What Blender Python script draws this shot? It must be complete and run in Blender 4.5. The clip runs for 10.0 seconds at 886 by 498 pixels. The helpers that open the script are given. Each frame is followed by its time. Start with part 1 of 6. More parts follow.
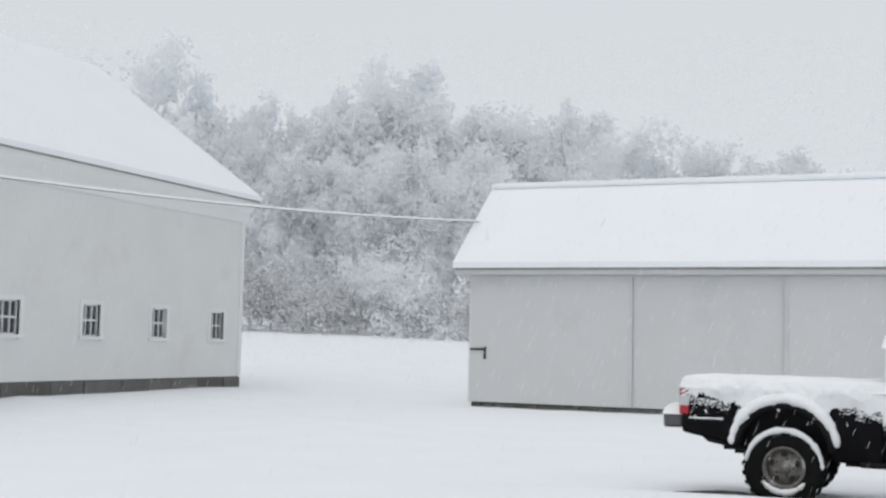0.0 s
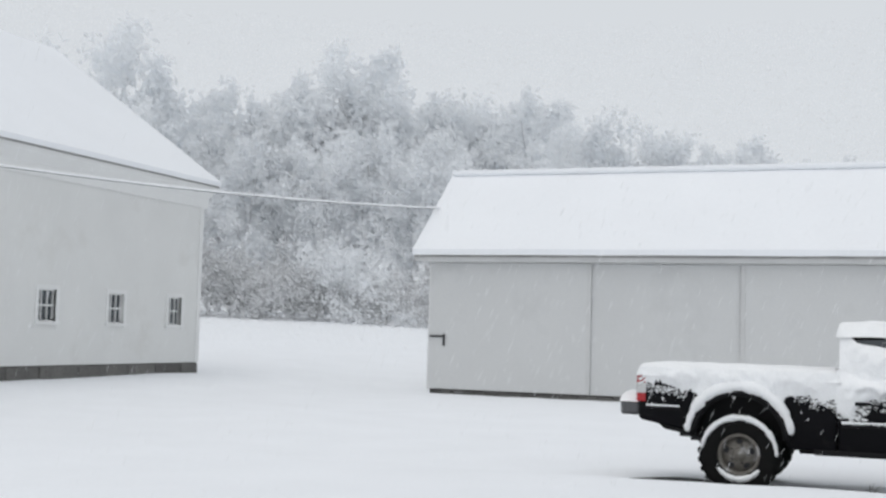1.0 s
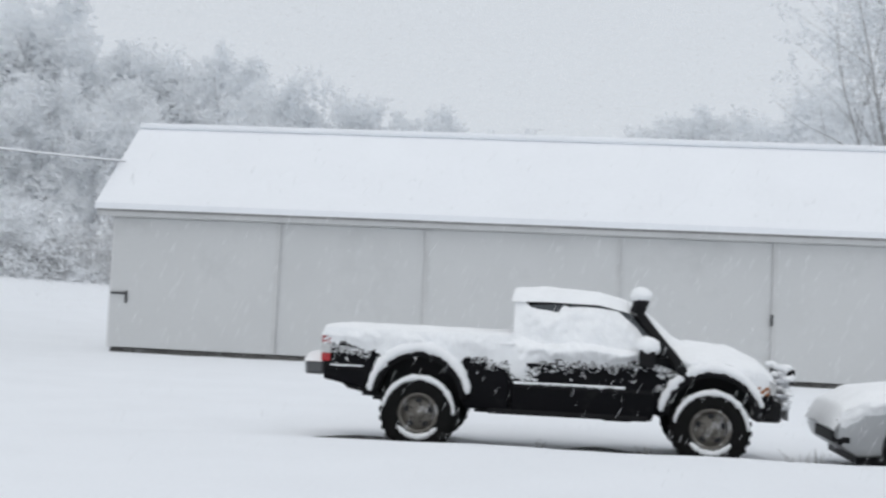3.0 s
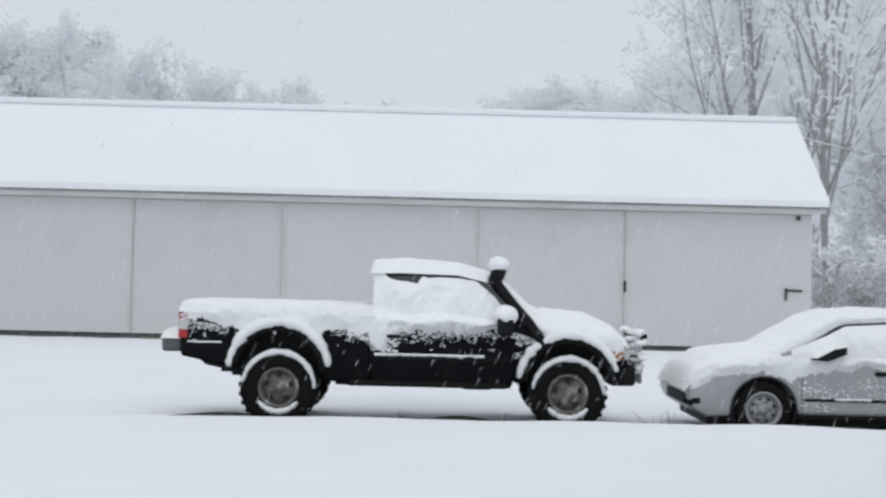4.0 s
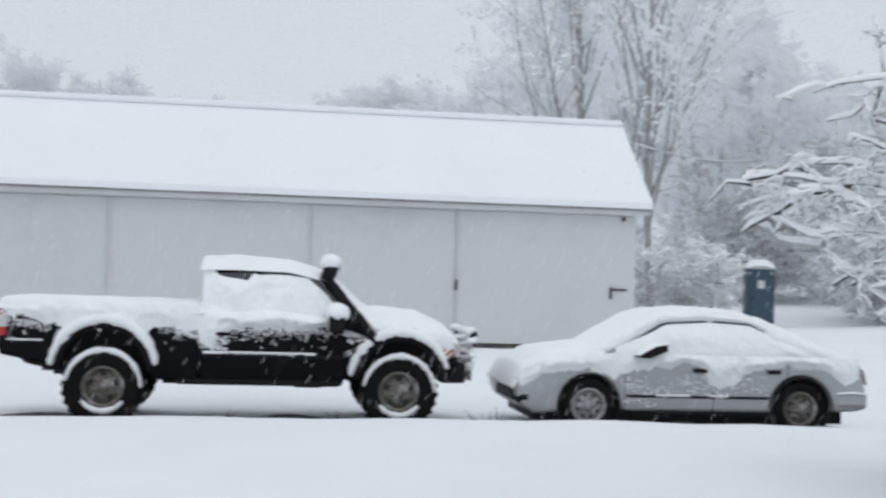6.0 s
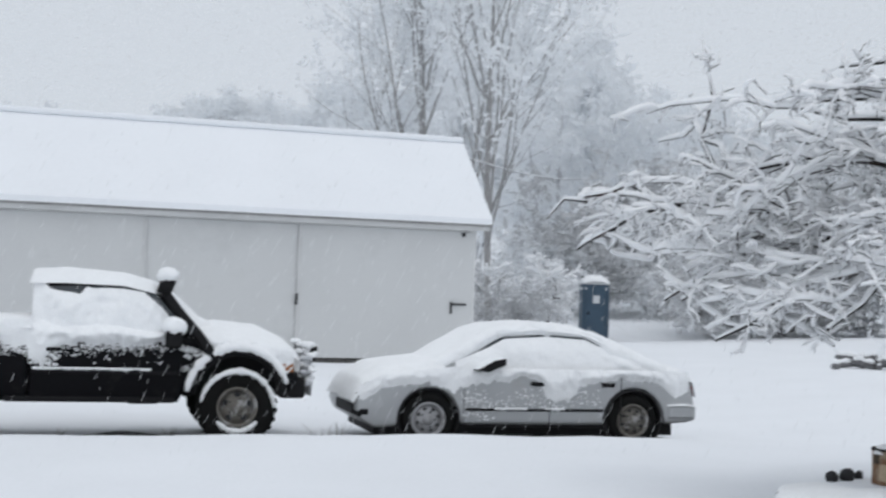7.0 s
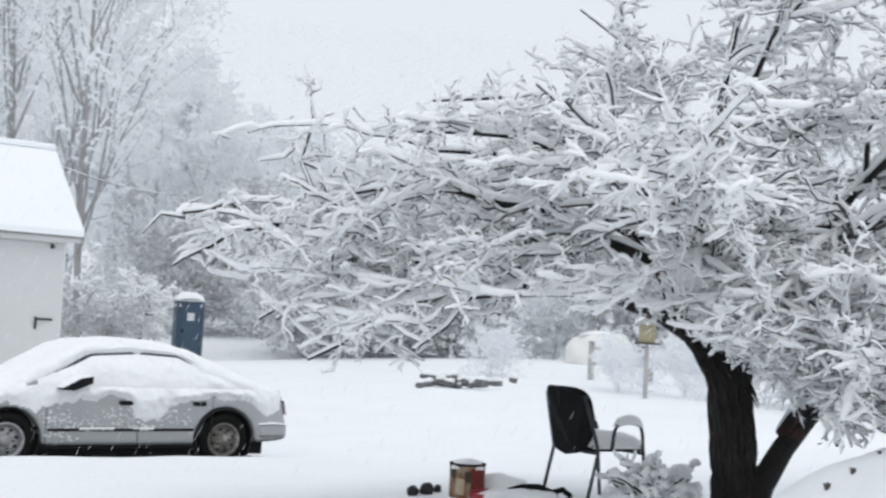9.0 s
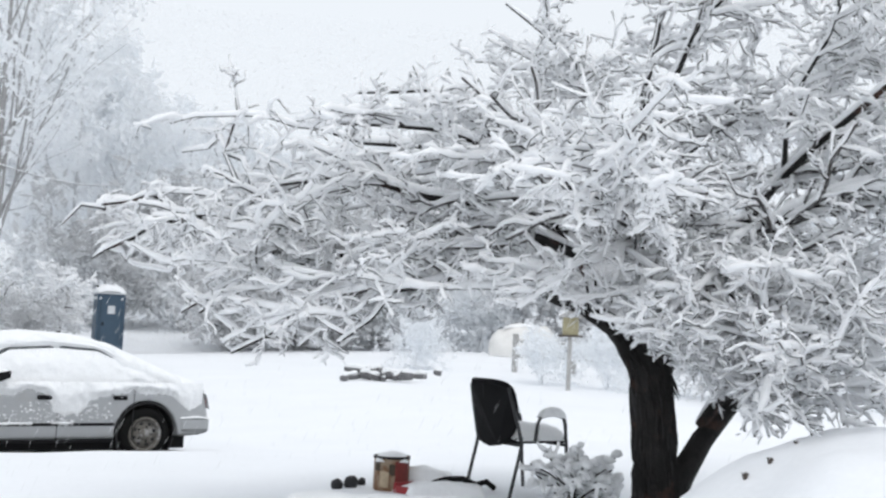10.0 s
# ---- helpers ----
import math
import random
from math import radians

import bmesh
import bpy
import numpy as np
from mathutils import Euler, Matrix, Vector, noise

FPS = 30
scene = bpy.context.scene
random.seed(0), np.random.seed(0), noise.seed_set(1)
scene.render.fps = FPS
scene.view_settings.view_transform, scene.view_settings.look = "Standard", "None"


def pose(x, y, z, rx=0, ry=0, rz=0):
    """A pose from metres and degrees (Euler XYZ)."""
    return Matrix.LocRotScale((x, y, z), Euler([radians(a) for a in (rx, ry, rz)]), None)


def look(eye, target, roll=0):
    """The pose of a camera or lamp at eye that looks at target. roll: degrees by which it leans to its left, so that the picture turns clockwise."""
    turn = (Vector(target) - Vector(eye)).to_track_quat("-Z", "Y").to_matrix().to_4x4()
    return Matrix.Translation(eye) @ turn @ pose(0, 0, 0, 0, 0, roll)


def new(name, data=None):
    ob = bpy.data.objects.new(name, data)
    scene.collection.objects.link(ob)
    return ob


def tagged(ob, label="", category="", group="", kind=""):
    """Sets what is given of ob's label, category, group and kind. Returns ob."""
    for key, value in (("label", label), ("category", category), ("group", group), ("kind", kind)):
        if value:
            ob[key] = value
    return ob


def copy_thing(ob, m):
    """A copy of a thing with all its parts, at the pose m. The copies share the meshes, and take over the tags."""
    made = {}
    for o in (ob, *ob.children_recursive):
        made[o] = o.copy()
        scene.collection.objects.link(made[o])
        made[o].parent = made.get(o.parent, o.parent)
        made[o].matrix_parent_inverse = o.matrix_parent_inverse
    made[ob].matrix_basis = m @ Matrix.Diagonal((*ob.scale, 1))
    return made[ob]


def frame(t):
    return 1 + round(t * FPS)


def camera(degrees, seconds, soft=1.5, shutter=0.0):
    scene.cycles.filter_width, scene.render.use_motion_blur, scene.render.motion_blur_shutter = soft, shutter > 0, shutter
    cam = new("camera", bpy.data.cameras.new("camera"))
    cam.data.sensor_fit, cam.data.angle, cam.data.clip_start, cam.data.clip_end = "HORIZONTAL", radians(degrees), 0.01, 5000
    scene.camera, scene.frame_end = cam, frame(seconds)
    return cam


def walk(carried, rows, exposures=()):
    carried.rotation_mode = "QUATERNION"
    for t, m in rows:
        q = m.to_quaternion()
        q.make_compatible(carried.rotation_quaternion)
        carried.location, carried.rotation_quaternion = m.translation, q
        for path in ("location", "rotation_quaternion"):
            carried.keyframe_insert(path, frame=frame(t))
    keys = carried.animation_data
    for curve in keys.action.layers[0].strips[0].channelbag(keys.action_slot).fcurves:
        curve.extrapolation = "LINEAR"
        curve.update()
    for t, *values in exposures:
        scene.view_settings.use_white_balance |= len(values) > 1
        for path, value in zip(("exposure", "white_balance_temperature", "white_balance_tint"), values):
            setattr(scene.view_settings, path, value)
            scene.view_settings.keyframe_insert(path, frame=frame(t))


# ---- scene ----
# The camera turns on its feet, held at standing height.
LENS, EYE, TURN = 39.6, 1.6, 22.5
cam = camera(LENS, 10.0, soft=2.4, shutter=0.5)
ROWS = [
    # seconds, yaw, pitch, roll
    (0.0, 0.0, 4.47, -1.35),
    (0.5, -0.89, 4.54, -1.43),
    (1.0, -1.9, 3.91, -1.61),
    (1.5, -3.05, 2.76, -1.87),
    (2.0, -4.09, 2.41, -1.94),
    (2.5, -10.35, 2.21, -2.49),
    (2.8, -14.7, 2.5, -2.55),
    (3.0, -16.38, 2.59, -2.65),
    (3.2, -17.88, 2.31, -2.31),
    (4.3, -24.19, 1.49, -1.57),
    (4.5, -24.67, 1.55, -1.7),
    (5.0, -24.65, 1.42, -1.19),
    (5.3, -24.35, 1.48, -1.15),
    (5.5, -25.41, 1.45, -1.09),
    (6.0, -30.73, 1.62, -1.74),
    (6.2, -32.6, 1.62, -1.8),
    (7.3, -40.23, 2.94, -2.03),
    (7.5, -41.97, 3.09, -2.18),
    (8.0, -48.36, 2.86, -2.68),
    (8.5, -53.61, 3.71, -3.09),
    (9.0, -56.82, 4.15, -2.84),
    (9.5, -58.81, 4.14, -2.92),
    (10.0, -60.32, 3.99, -2.77),
]
walk(cam, [(t, pose(0, 0, EYE, 90 + pitch, roll, yaw + TURN)) for t, yaw, pitch, roll in ROWS],
     exposures=[(0.0, 0.08, 6640, 10), (2.0, 0.06, 6560, 10), (3.0, 0.04, 6450, 10), (4.5, 0.03, 6390, 10), (6.0, 0.02, 6340, 10), (7.5, -0.01, 6340, 10), (8.0, -0.02, 6360, 10),
                (8.5, 0.17, 6440, 10), (9.0, 0.31, 6510, 10), (9.5, 0.35, 6510, 10), (10.0, 0.43, 6530, 10)])

# ---- world: an even overcast sky, a little brighter overhead ----
world = bpy.data.worlds.new("overcast_sky")
scene.world = world
world.use_nodes = True
wn, wl = world.node_tree.nodes, world.node_tree.links
wn.clear()
w_out = wn.new("ShaderNodeOutputWorld")
w_bg = wn.new("ShaderNodeBackground")
w_sky = wn.new("ShaderNodeTexSky")
w_sky.sky_type = "NISHITA"
w_sky.sun_disc = False
w_sky.sun_elevation, w_sky.sun_rotation = radians(35), radians(200)
w_sky.dust_density, w_sky.ozone_density = 4.0, 1.0
w_soft = wn.new("ShaderNodeHueSaturation")
w_soft.inputs["Saturation"].default_value = 0.25
w_soft.inputs["Value"].default_value = 0.012
wl.new(w_sky.outputs[0], w_soft.inputs["Color"])
w_geo = wn.new("ShaderNodeTexCoord")
w_sep = wn.new("ShaderNodeSeparateXYZ")
wl.new(w_geo.outputs["Generated"], w_sep.inputs[0])
w_ramp = wn.new("ShaderNodeValToRGB")
w_ramp.color_ramp.elements[0].position, w_ramp.color_ramp.elements[0].color = 0.0, (0.605, 0.645, 0.69, 1)
w_ramp.color_ramp.elements[1].position, w_ramp.color_ramp.elements[1].color = 1.0, (0.545, 0.575, 0.61, 1)
wl.new(w_sep.outputs["Z"], w_ramp.inputs[0])
w_add = wn.new("ShaderNodeMixRGB")
w_add.blend_type = "ADD"
w_add.inputs[0].default_value = 1.0
wl.new(w_ramp.outputs[0], w_add.inputs[1])
wl.new(w_soft.outputs[0], w_add.inputs[2])
wl.new(w_add.outputs[0], w_bg.inputs[0])
w_bg.inputs[1].default_value = 1.0
wl.new(w_bg.outputs[0], w_out.inputs[0])
sun_data = bpy.data.lights.new("sun", "SUN")
sun_data.energy, sun_data.angle, sun_data.color = 0.5, radians(40), (1.0, 0.98, 0.95)
sun = new("sun", sun_data)
sun.matrix_world = look((0, 0, 60), (6, 14, 0))


# ---- materials ----
def material(name, colour, rough=0.7, metal=0.0, spread=0.12, grain=(6.0, 60.0), bump=0.0, bump_scale=80.0, dirt=None, dirt_amount=0.0,
             dirt_scale=1.5, spec=0.5, sheen=0.0, sss=0.0, per_object=0.0):
    m = bpy.data.materials.new(name)
    m.use_nodes = True
    n, l = m.node_tree.nodes, m.node_tree.links
    b = n["Principled BSDF"]
    b.inputs["Roughness"].default_value, b.inputs["Metallic"].default_value = rough, metal
    b.inputs["Specular IOR Level"].default_value = spec
    tc = n.new("ShaderNodeTexCoord")
    big, fine = n.new("ShaderNodeTexNoise"), n.new("ShaderNodeTexNoise")
    for node, scale in ((big, grain[0]), (fine, grain[1])):
        node.inputs["Scale"].default_value, node.inputs["Detail"].default_value = scale, 4
        l.new(tc.outputs["Object"], node.inputs["Vector"])
    both = n.new("ShaderNodeMath")
    both.operation = "ADD"
    l.new(big.outputs[0], both.inputs[0])
    l.new(fine.outputs[0], both.inputs[1])
    last = both.outputs[0]
    if per_object:
        info = n.new("ShaderNodeObjectInfo")
        mul = n.new("ShaderNodeMath")
        mul.operation, mul.inputs[1].default_value, mul.inputs[2].default_value = "MULTIPLY_ADD", per_object, -per_object / 2
        l.new(info.outputs["Random"], mul.inputs[0])
        more = n.new("ShaderNodeMath")
        more.operation = "ADD"
        l.new(last, more.inputs[0])
        l.new(mul.outputs[0], more.inputs[1])
        last = more.outputs[0]
    ramp = n.new("ShaderNodeMapRange")
    ramp.inputs[1].default_value, ramp.inputs[2].default_value = 0.6, 1.4
    ramp.inputs[3].default_value, ramp.inputs[4].default_value = 1 - spread, 1 + spread
    l.new(last, ramp.inputs[0])
    mix = n.new("ShaderNodeMixRGB")
    mix.blend_type = "MULTIPLY"
    mix.inputs[0].default_value, mix.inputs[1].default_value = 1.0, (*colour, 1)
    l.new(ramp.outputs[0], mix.inputs[2])
    out = mix.outputs[0]
    if dirt:
        patch = n.new("ShaderNodeTexNoise")
        patch.inputs["Scale"].default_value, patch.inputs["Detail"].default_value, patch.inputs["Roughness"].default_value = dirt_scale, 6, 0.65
        l.new(tc.outputs["Object"], patch.inputs["Vector"])
        cut = n.new("ShaderNodeMapRange")
        cut.inputs[1].default_value, cut.inputs[2].default_value = 0.62 - dirt_amount * 0.3, 0.70 - dirt_amount * 0.1
        l.new(patch.outputs[0], cut.inputs[0])
        stain = n.new("ShaderNodeMixRGB")
        stain.inputs[2].default_value = (*dirt, 1)
        l.new(cut.outputs[0], stain.inputs[0])
        l.new(out, stain.inputs[1])
        out = stain.outputs[0]
    l.new(out, b.inputs["Base Color"])
    if bump:
        tex = n.new("ShaderNodeTexNoise")
        tex.inputs["Scale"].default_value, tex.inputs["Detail"].default_value = bump_scale, 5
        l.new(tc.outputs["Object"], tex.inputs["Vector"])
        bn = n.new("ShaderNodeBump")
        bn.inputs["Strength"].default_value, bn.inputs["Distance"].default_value = bump, 0.02
        l.new(tex.outputs[0], bn.inputs["Height"])
        l.new(bn.outputs[0], b.inputs["Normal"])
    return m


SNOW = material("snow", (0.88, 0.90, 0.93), 0.85, spread=0.03, grain=(0.8, 25), bump=0.25, bump_scale=14, spec=0.2)
ROOF_SNOW = material("roof_snow", (0.89, 0.91, 0.94), 0.85, spread=0.025, grain=(0.5, 12), bump=0.15, bump_scale=6, spec=0.2)
CLING_SNOW = material("clinging_snow", (0.93, 0.942, 0.955), 0.85, spread=0.05, grain=(5, 40), bump=0.5, bump_scale=35, spec=0.2)
# Frost white, with the distance's haze painted into the pale colour.
HAZED_FROST = material("frosted_hazed_twigs", (0.90, 0.915, 0.93), 0.9, spread=0.05, grain=(0.35, 3), spec=0.1, per_object=0.2)
WHITE_PAINT = material("white_painted_boards", (0.74, 0.745, 0.735), 0.6, spread=0.05, grain=(0.7, 30), dirt=(0.70, 0.70, 0.685), dirt_amount=0.25,
                       dirt_scale=0.8, per_object=0.06)
TRIM_PAINT = material("white_trim_paint", (0.78, 0.785, 0.78), 0.55, spread=0.04, grain=(1, 30))
STONE = material("foundation_stone", (0.14, 0.137, 0.13), 0.9, spread=0.35, grain=(1.4, 18), bump=0.6, bump_scale=12, per_object=0.5)
DARK_GAP = material("dark_opening", (0.02, 0.02, 0.022), 0.8, spread=0.2)
IRON = material("black_iron", (0.05, 0.05, 0.055), 0.6, metal=0.6, spread=0.3)
BARK = material("dark_wet_bark", (0.012, 0.0105, 0.010), 0.85, spread=0.6, grain=(8, 50), bump=0.9, bump_scale=30, dirt=(0.07, 0.032, 0.022), dirt_amount=0.2, dirt_scale=4)
TWIG_BARK = material("wet_twig_bark", (0.075, 0.07, 0.068), 0.85, spread=0.5, grain=(8, 50), dirt=(0.3, 0.3, 0.31), dirt_amount=0.3, dirt_scale=9)
CROOKED_BARK = material("dull_brown_bark", (0.12, 0.11, 0.108), 0.9, spread=0.4, grain=(3, 20))
ROOF_EDGE = material("weathered_roof_boards", (0.33, 0.325, 0.32), 0.9, spread=0.3, grain=(2, 20))
GREYED_WHITE = material("greyed_white_paint", (0.60, 0.605, 0.605), 0.7, spread=0.14, grain=(1.2, 30))
# Grey bark lightened so that its colour carries haze.
HAZED_BARK = material("hazed_grey_bark", (0.36, 0.355, 0.355), 0.9, spread=0.35, grain=(2, 20), bump=0.6, bump_scale=18)
# Frosted bark, paled further to stand for haze.
FAR_BARK = material("frosted_hazed_bark", (0.55, 0.555, 0.57), 0.9, spread=0.2, grain=(1, 8))


def let_light_through(m, share, colour):
    """Frost and loose snow pass light from behind."""
    n, l = m.node_tree.nodes, m.node_tree.links
    b, o = n["Principled BSDF"], n["Material Output"]
    tr, mx = n.new("ShaderNodeBsdfTranslucent"), n.new("ShaderNodeMixShader")
    tr.inputs[0].default_value = (*colour, 1)
    mx.inputs[0].default_value = share
    l.new(b.outputs[0], mx.inputs[1])
    l.new(tr.outputs[0], mx.inputs[2])
    l.new(mx.outputs[0], o.inputs[0])


LOOSE_SNOW = material("loose_branch_snow", (0.93, 0.94, 0.955), 0.85, spread=0.05, grain=(5, 40), bump=0.4, bump_scale=35, spec=0.2)
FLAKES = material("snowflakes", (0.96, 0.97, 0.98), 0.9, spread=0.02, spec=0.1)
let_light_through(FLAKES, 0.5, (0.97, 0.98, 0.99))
let_light_through(HAZED_FROST, 0.58, (0.93, 0.945, 0.96))
# Darker undergrowth twigs, with some haze still painted into their grey.
TWIGS = material("bare_frosted_hazed_twigs", (0.64, 0.645, 0.655), 0.9, spread=0.25, grain=(0.5, 4), spec=0.1, per_object=0.3)
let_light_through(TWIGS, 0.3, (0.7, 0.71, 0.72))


# ---- builders ----
def finish(ob, mat, smooth=False):
    if mat:
        ob.data.materials.append(mat)
    if smooth:
        ob.data.polygons.foreach_set("use_smooth", [True] * len(ob.data.polygons))
    return ob


def part(name, bm, mat, parent=None, label="", smooth=False):
    """Link a bmesh as one mesh object, under a thing or a part when one is given."""
    me = bpy.data.meshes.new(name)
    bm.normal_update()
    bm.to_mesh(me)
    bm.free()
    ob = finish(new(name, me), mat, smooth)
    if parent:
        ob.parent = parent
    if label:
        ob["label"] = label
    return ob


def arrays(name, verts, faces, mat, parent=None, label="", smooth=True):
    me = bpy.data.meshes.new(name)
    me.from_pydata(verts, [], faces)
    me.update()
    ob = finish(new(name, me), mat, smooth)
    if parent:
        ob.parent = parent
    if label:
        ob["label"] = label
    return ob


def thing(name, at, turn=0.0, **tags):
    ob = new(name)
    ob.empty_display_size = 0.3
    ob.matrix_world = pose(*at, 0, 0, turn)
    return tagged(ob, **tags)


def box(bm, x0, x1, y0, y1, z0, z1, bevel=0.0):
    m = Matrix.LocRotScale(((x0 + x1) / 2, (y0 + y1) / 2, (z0 + z1) / 2), None, (abs(x1 - x0), abs(y1 - y0), abs(z1 - z0)))
    made = bmesh.ops.create_cube(bm, size=1, matrix=m)["verts"]
    if bevel:
        edges = list({e for v in made for e in v.link_edges})
        bmesh.ops.bevel(bm, geom=edges, offset=bevel, segments=2, affect="EDGES", profile=0.5)
    return bm


def boxed(*a, bevel=0.0):
    return box(bmesh.new(), *a, bevel=bevel)


def tube(bm, points, radii, sides=8, caps=True):
    """A tube through points, with a radius at each."""
    rings = []
    pts = [Vector(p) for p in points]
    side = Vector((0.31, 0.17, 0.93))
    for i, p in enumerate(pts):
        way = (pts[min(i + 1, len(pts) - 1)] - pts[max(i - 1, 0)]).normalized()
        u = way.cross(side)
        if u.length < 0.1:
            u = way.cross(Vector((1, 0, 0)))
        u.normalize()
        v = way.cross(u)
        r = radii[i] if hasattr(radii, "__len__") else radii
        rings.append([bm.verts.new(p + r * (math.cos(k * math.tau / sides) * u + math.sin(k * math.tau / sides) * v)) for k in range(sides)])
    for a, b in zip(rings, rings[1:]):
        for k in range(sides):
            bm.faces.new((a[k], a[(k + 1) % sides], b[(k + 1) % sides], b[k]))
    if caps:
        bm.faces.new(list(reversed(rings[0])))
        bm.faces.new(rings[-1])
    return bm


def prism(bm, outline, y0, y1):
    """Extrude an outline of (x, z) from y0 to y1."""
    a = [bm.verts.new((x, y0, z)) for x, z in outline]
    b = [bm.verts.new((x, y1, z)) for x, z in outline]
    bm.faces.new(a)
    bm.faces.new(list(reversed(b)))
    for i in range(len(a)):
        j = (i + 1) % len(a)
        bm.faces.new((a[j], a[i], b[i], b[j]))
    bmesh.ops.recalc_face_normals(bm, faces=bm.faces[:])
    return bm


def ramp_table(value, table):
    xs, ys = zip(*table)
    return float(np.interp(value, xs, ys))


def smooth01(a, b, v):
    t = min(1.0, max(0.0, (v - a) / (b - a)))
    return t * t * (3 - 2 * t)


# ---- the lie of the land ----
def ground_z(x, y):
    far = ramp_table(y, ((-200, 0.0), (14, 0.0), (20, 0.05), (30, 0.04), (40, 0.40), (60, 1.1), (95, 2.3), (200, 4.0), (900, 8.0)))
    z = far
    # the lawn in front lies a little higher than the drive
    lawn = 1 - smooth01(11.95, 12.55, y + 0.12 * math.sin(x * 0.9) + 0.05 * math.sin(x * 3.1))
    rise = 0.235 + 0.235 * smooth01(2.0, 6.5, x) * (1 - smooth01(7.5, 11.0, y))
    z += lawn * rise
    z += lawn * smooth01(9, 11.5, y) * ramp_table(x, ((-2.5, 0), (1.5, 0.06), (3.6, 0.055), (6.8, -0.02), (8, -0.02), (10, 0)))
    z += 0.5 * math.exp(-((x - 27.2) ** 2 + (y - 30.7) ** 2) / 50)
    z -= 0.55 * math.exp(-((x - 17.2) ** 2 + (y - 42.5) ** 2) / 40)
    z += 0.45 * smooth01(8.5, 14, x) * (1 - lawn)
    z += 0.34 * (1 - smooth01(-20, -13, x)) * smooth01(10, 24, y) * (1 - smooth01(60, 90, y))
    z += 0.75 * (1 - smooth01(-48, -24, x)) * smooth01(45, 75, y)
    z += 0.08 * noise.noise(Vector((x * 0.22, y * 0.7, 11.0))) * smooth01(14.5, 17, y) * (1 - smooth01(27, 29.5, y))
    z += 0.02 * noise.noise(Vector((x * 0.35, y * 0.35, 0.0))) + 0.012 * noise.noise(Vector((x * 1.3, y * 1.3, 3.0)))
    return z


def spaced(dense0, dense1, step, low, high, growth=1.25):
    mid = list(np.arange(dense0, dense1 + step / 2, step))
    a, s = [], step
    v = dense0
    while v > low:
        s *= growth
        v -= s
        a.append(max(v, low))
    b, s = [], step
    v = dense1
    while v < high:
        s *= growth
        v += s
        b.append(min(v, high))
    return a[::-1] + mid + b


# ---- ground ----
gx, gy = spaced(-16, 18, 0.3, -900, 900), spaced(1, 18, 0.14, -300, 1200)
ground = arrays("ground", [(x, y, ground_z(x, y)) for y in gy for x in gx],
                [(j * len(gx) + i, j * len(gx) + i + 1, (j + 1) * len(gx) + i + 1, (j + 1) * len(gx) + i)
                 for j in range(len(gy) - 1) for i in range(len(gx) - 1)], SNOW)
tagged(ground, "smooth fresh snow over lawn, drive and field", "ground", kind="structure")

# ---- the long white shed ----
SX0, SX1, SY, SZ = -11.67, 9.19, 30.0, 0.16
SHED_DEPTH, WALL_TOP, EAVE_Z, RIDGE_Y, RIDGE_Z = 5.2, 3.62, 3.66, 32.6, 6.02
POSTS = [-7.45, -3.6, 0.94, 4.75]


def gable_roof(x0, x1, y_eave, y_ridge, z_eave, z_ridge, thick, along="x", sag=0.0, segments=1, wobble=0.0):
    """One closed slab with two slopes; along names the ridge's axis."""
    bm = bmesh.new()
    d = y_ridge - y_eave
    outline = [(-d, z_eave), (0, z_ridge), (d, z_eave), (d, z_eave - thick), (0, z_ridge - thick * 1.1), (-d, z_eave - thick)]
    rows = []
    for k in range(segments + 1):
        u = x0 + (x1 - x0) * k / segments
        ring = []
        for i, (o, z) in enumerate(outline):
            lift = wobble * noise.noise(Vector((u * 0.7, o * 0.5 + i, 1.7))) - sag * math.sin(math.pi * k / segments)
            p = (u, y_ridge + o, z + lift) if along == "x" else (y_ridge + o, u, z + lift)
            ring.append(bm.verts.new(p))
        rows.append(ring)
    n = len(outline)
    for a, b in zip(rows, rows[1:]):
        for i in range(n):
            bm.faces.new((a[i], a[(i + 1) % n], b[(i + 1) % n], b[i]))
    bm.faces.new(rows[0])
    bm.faces.new(list(reversed(rows[-1])))
    bmesh.ops.recalc_face_normals(bm, faces=bm.faces[:])
    return bm


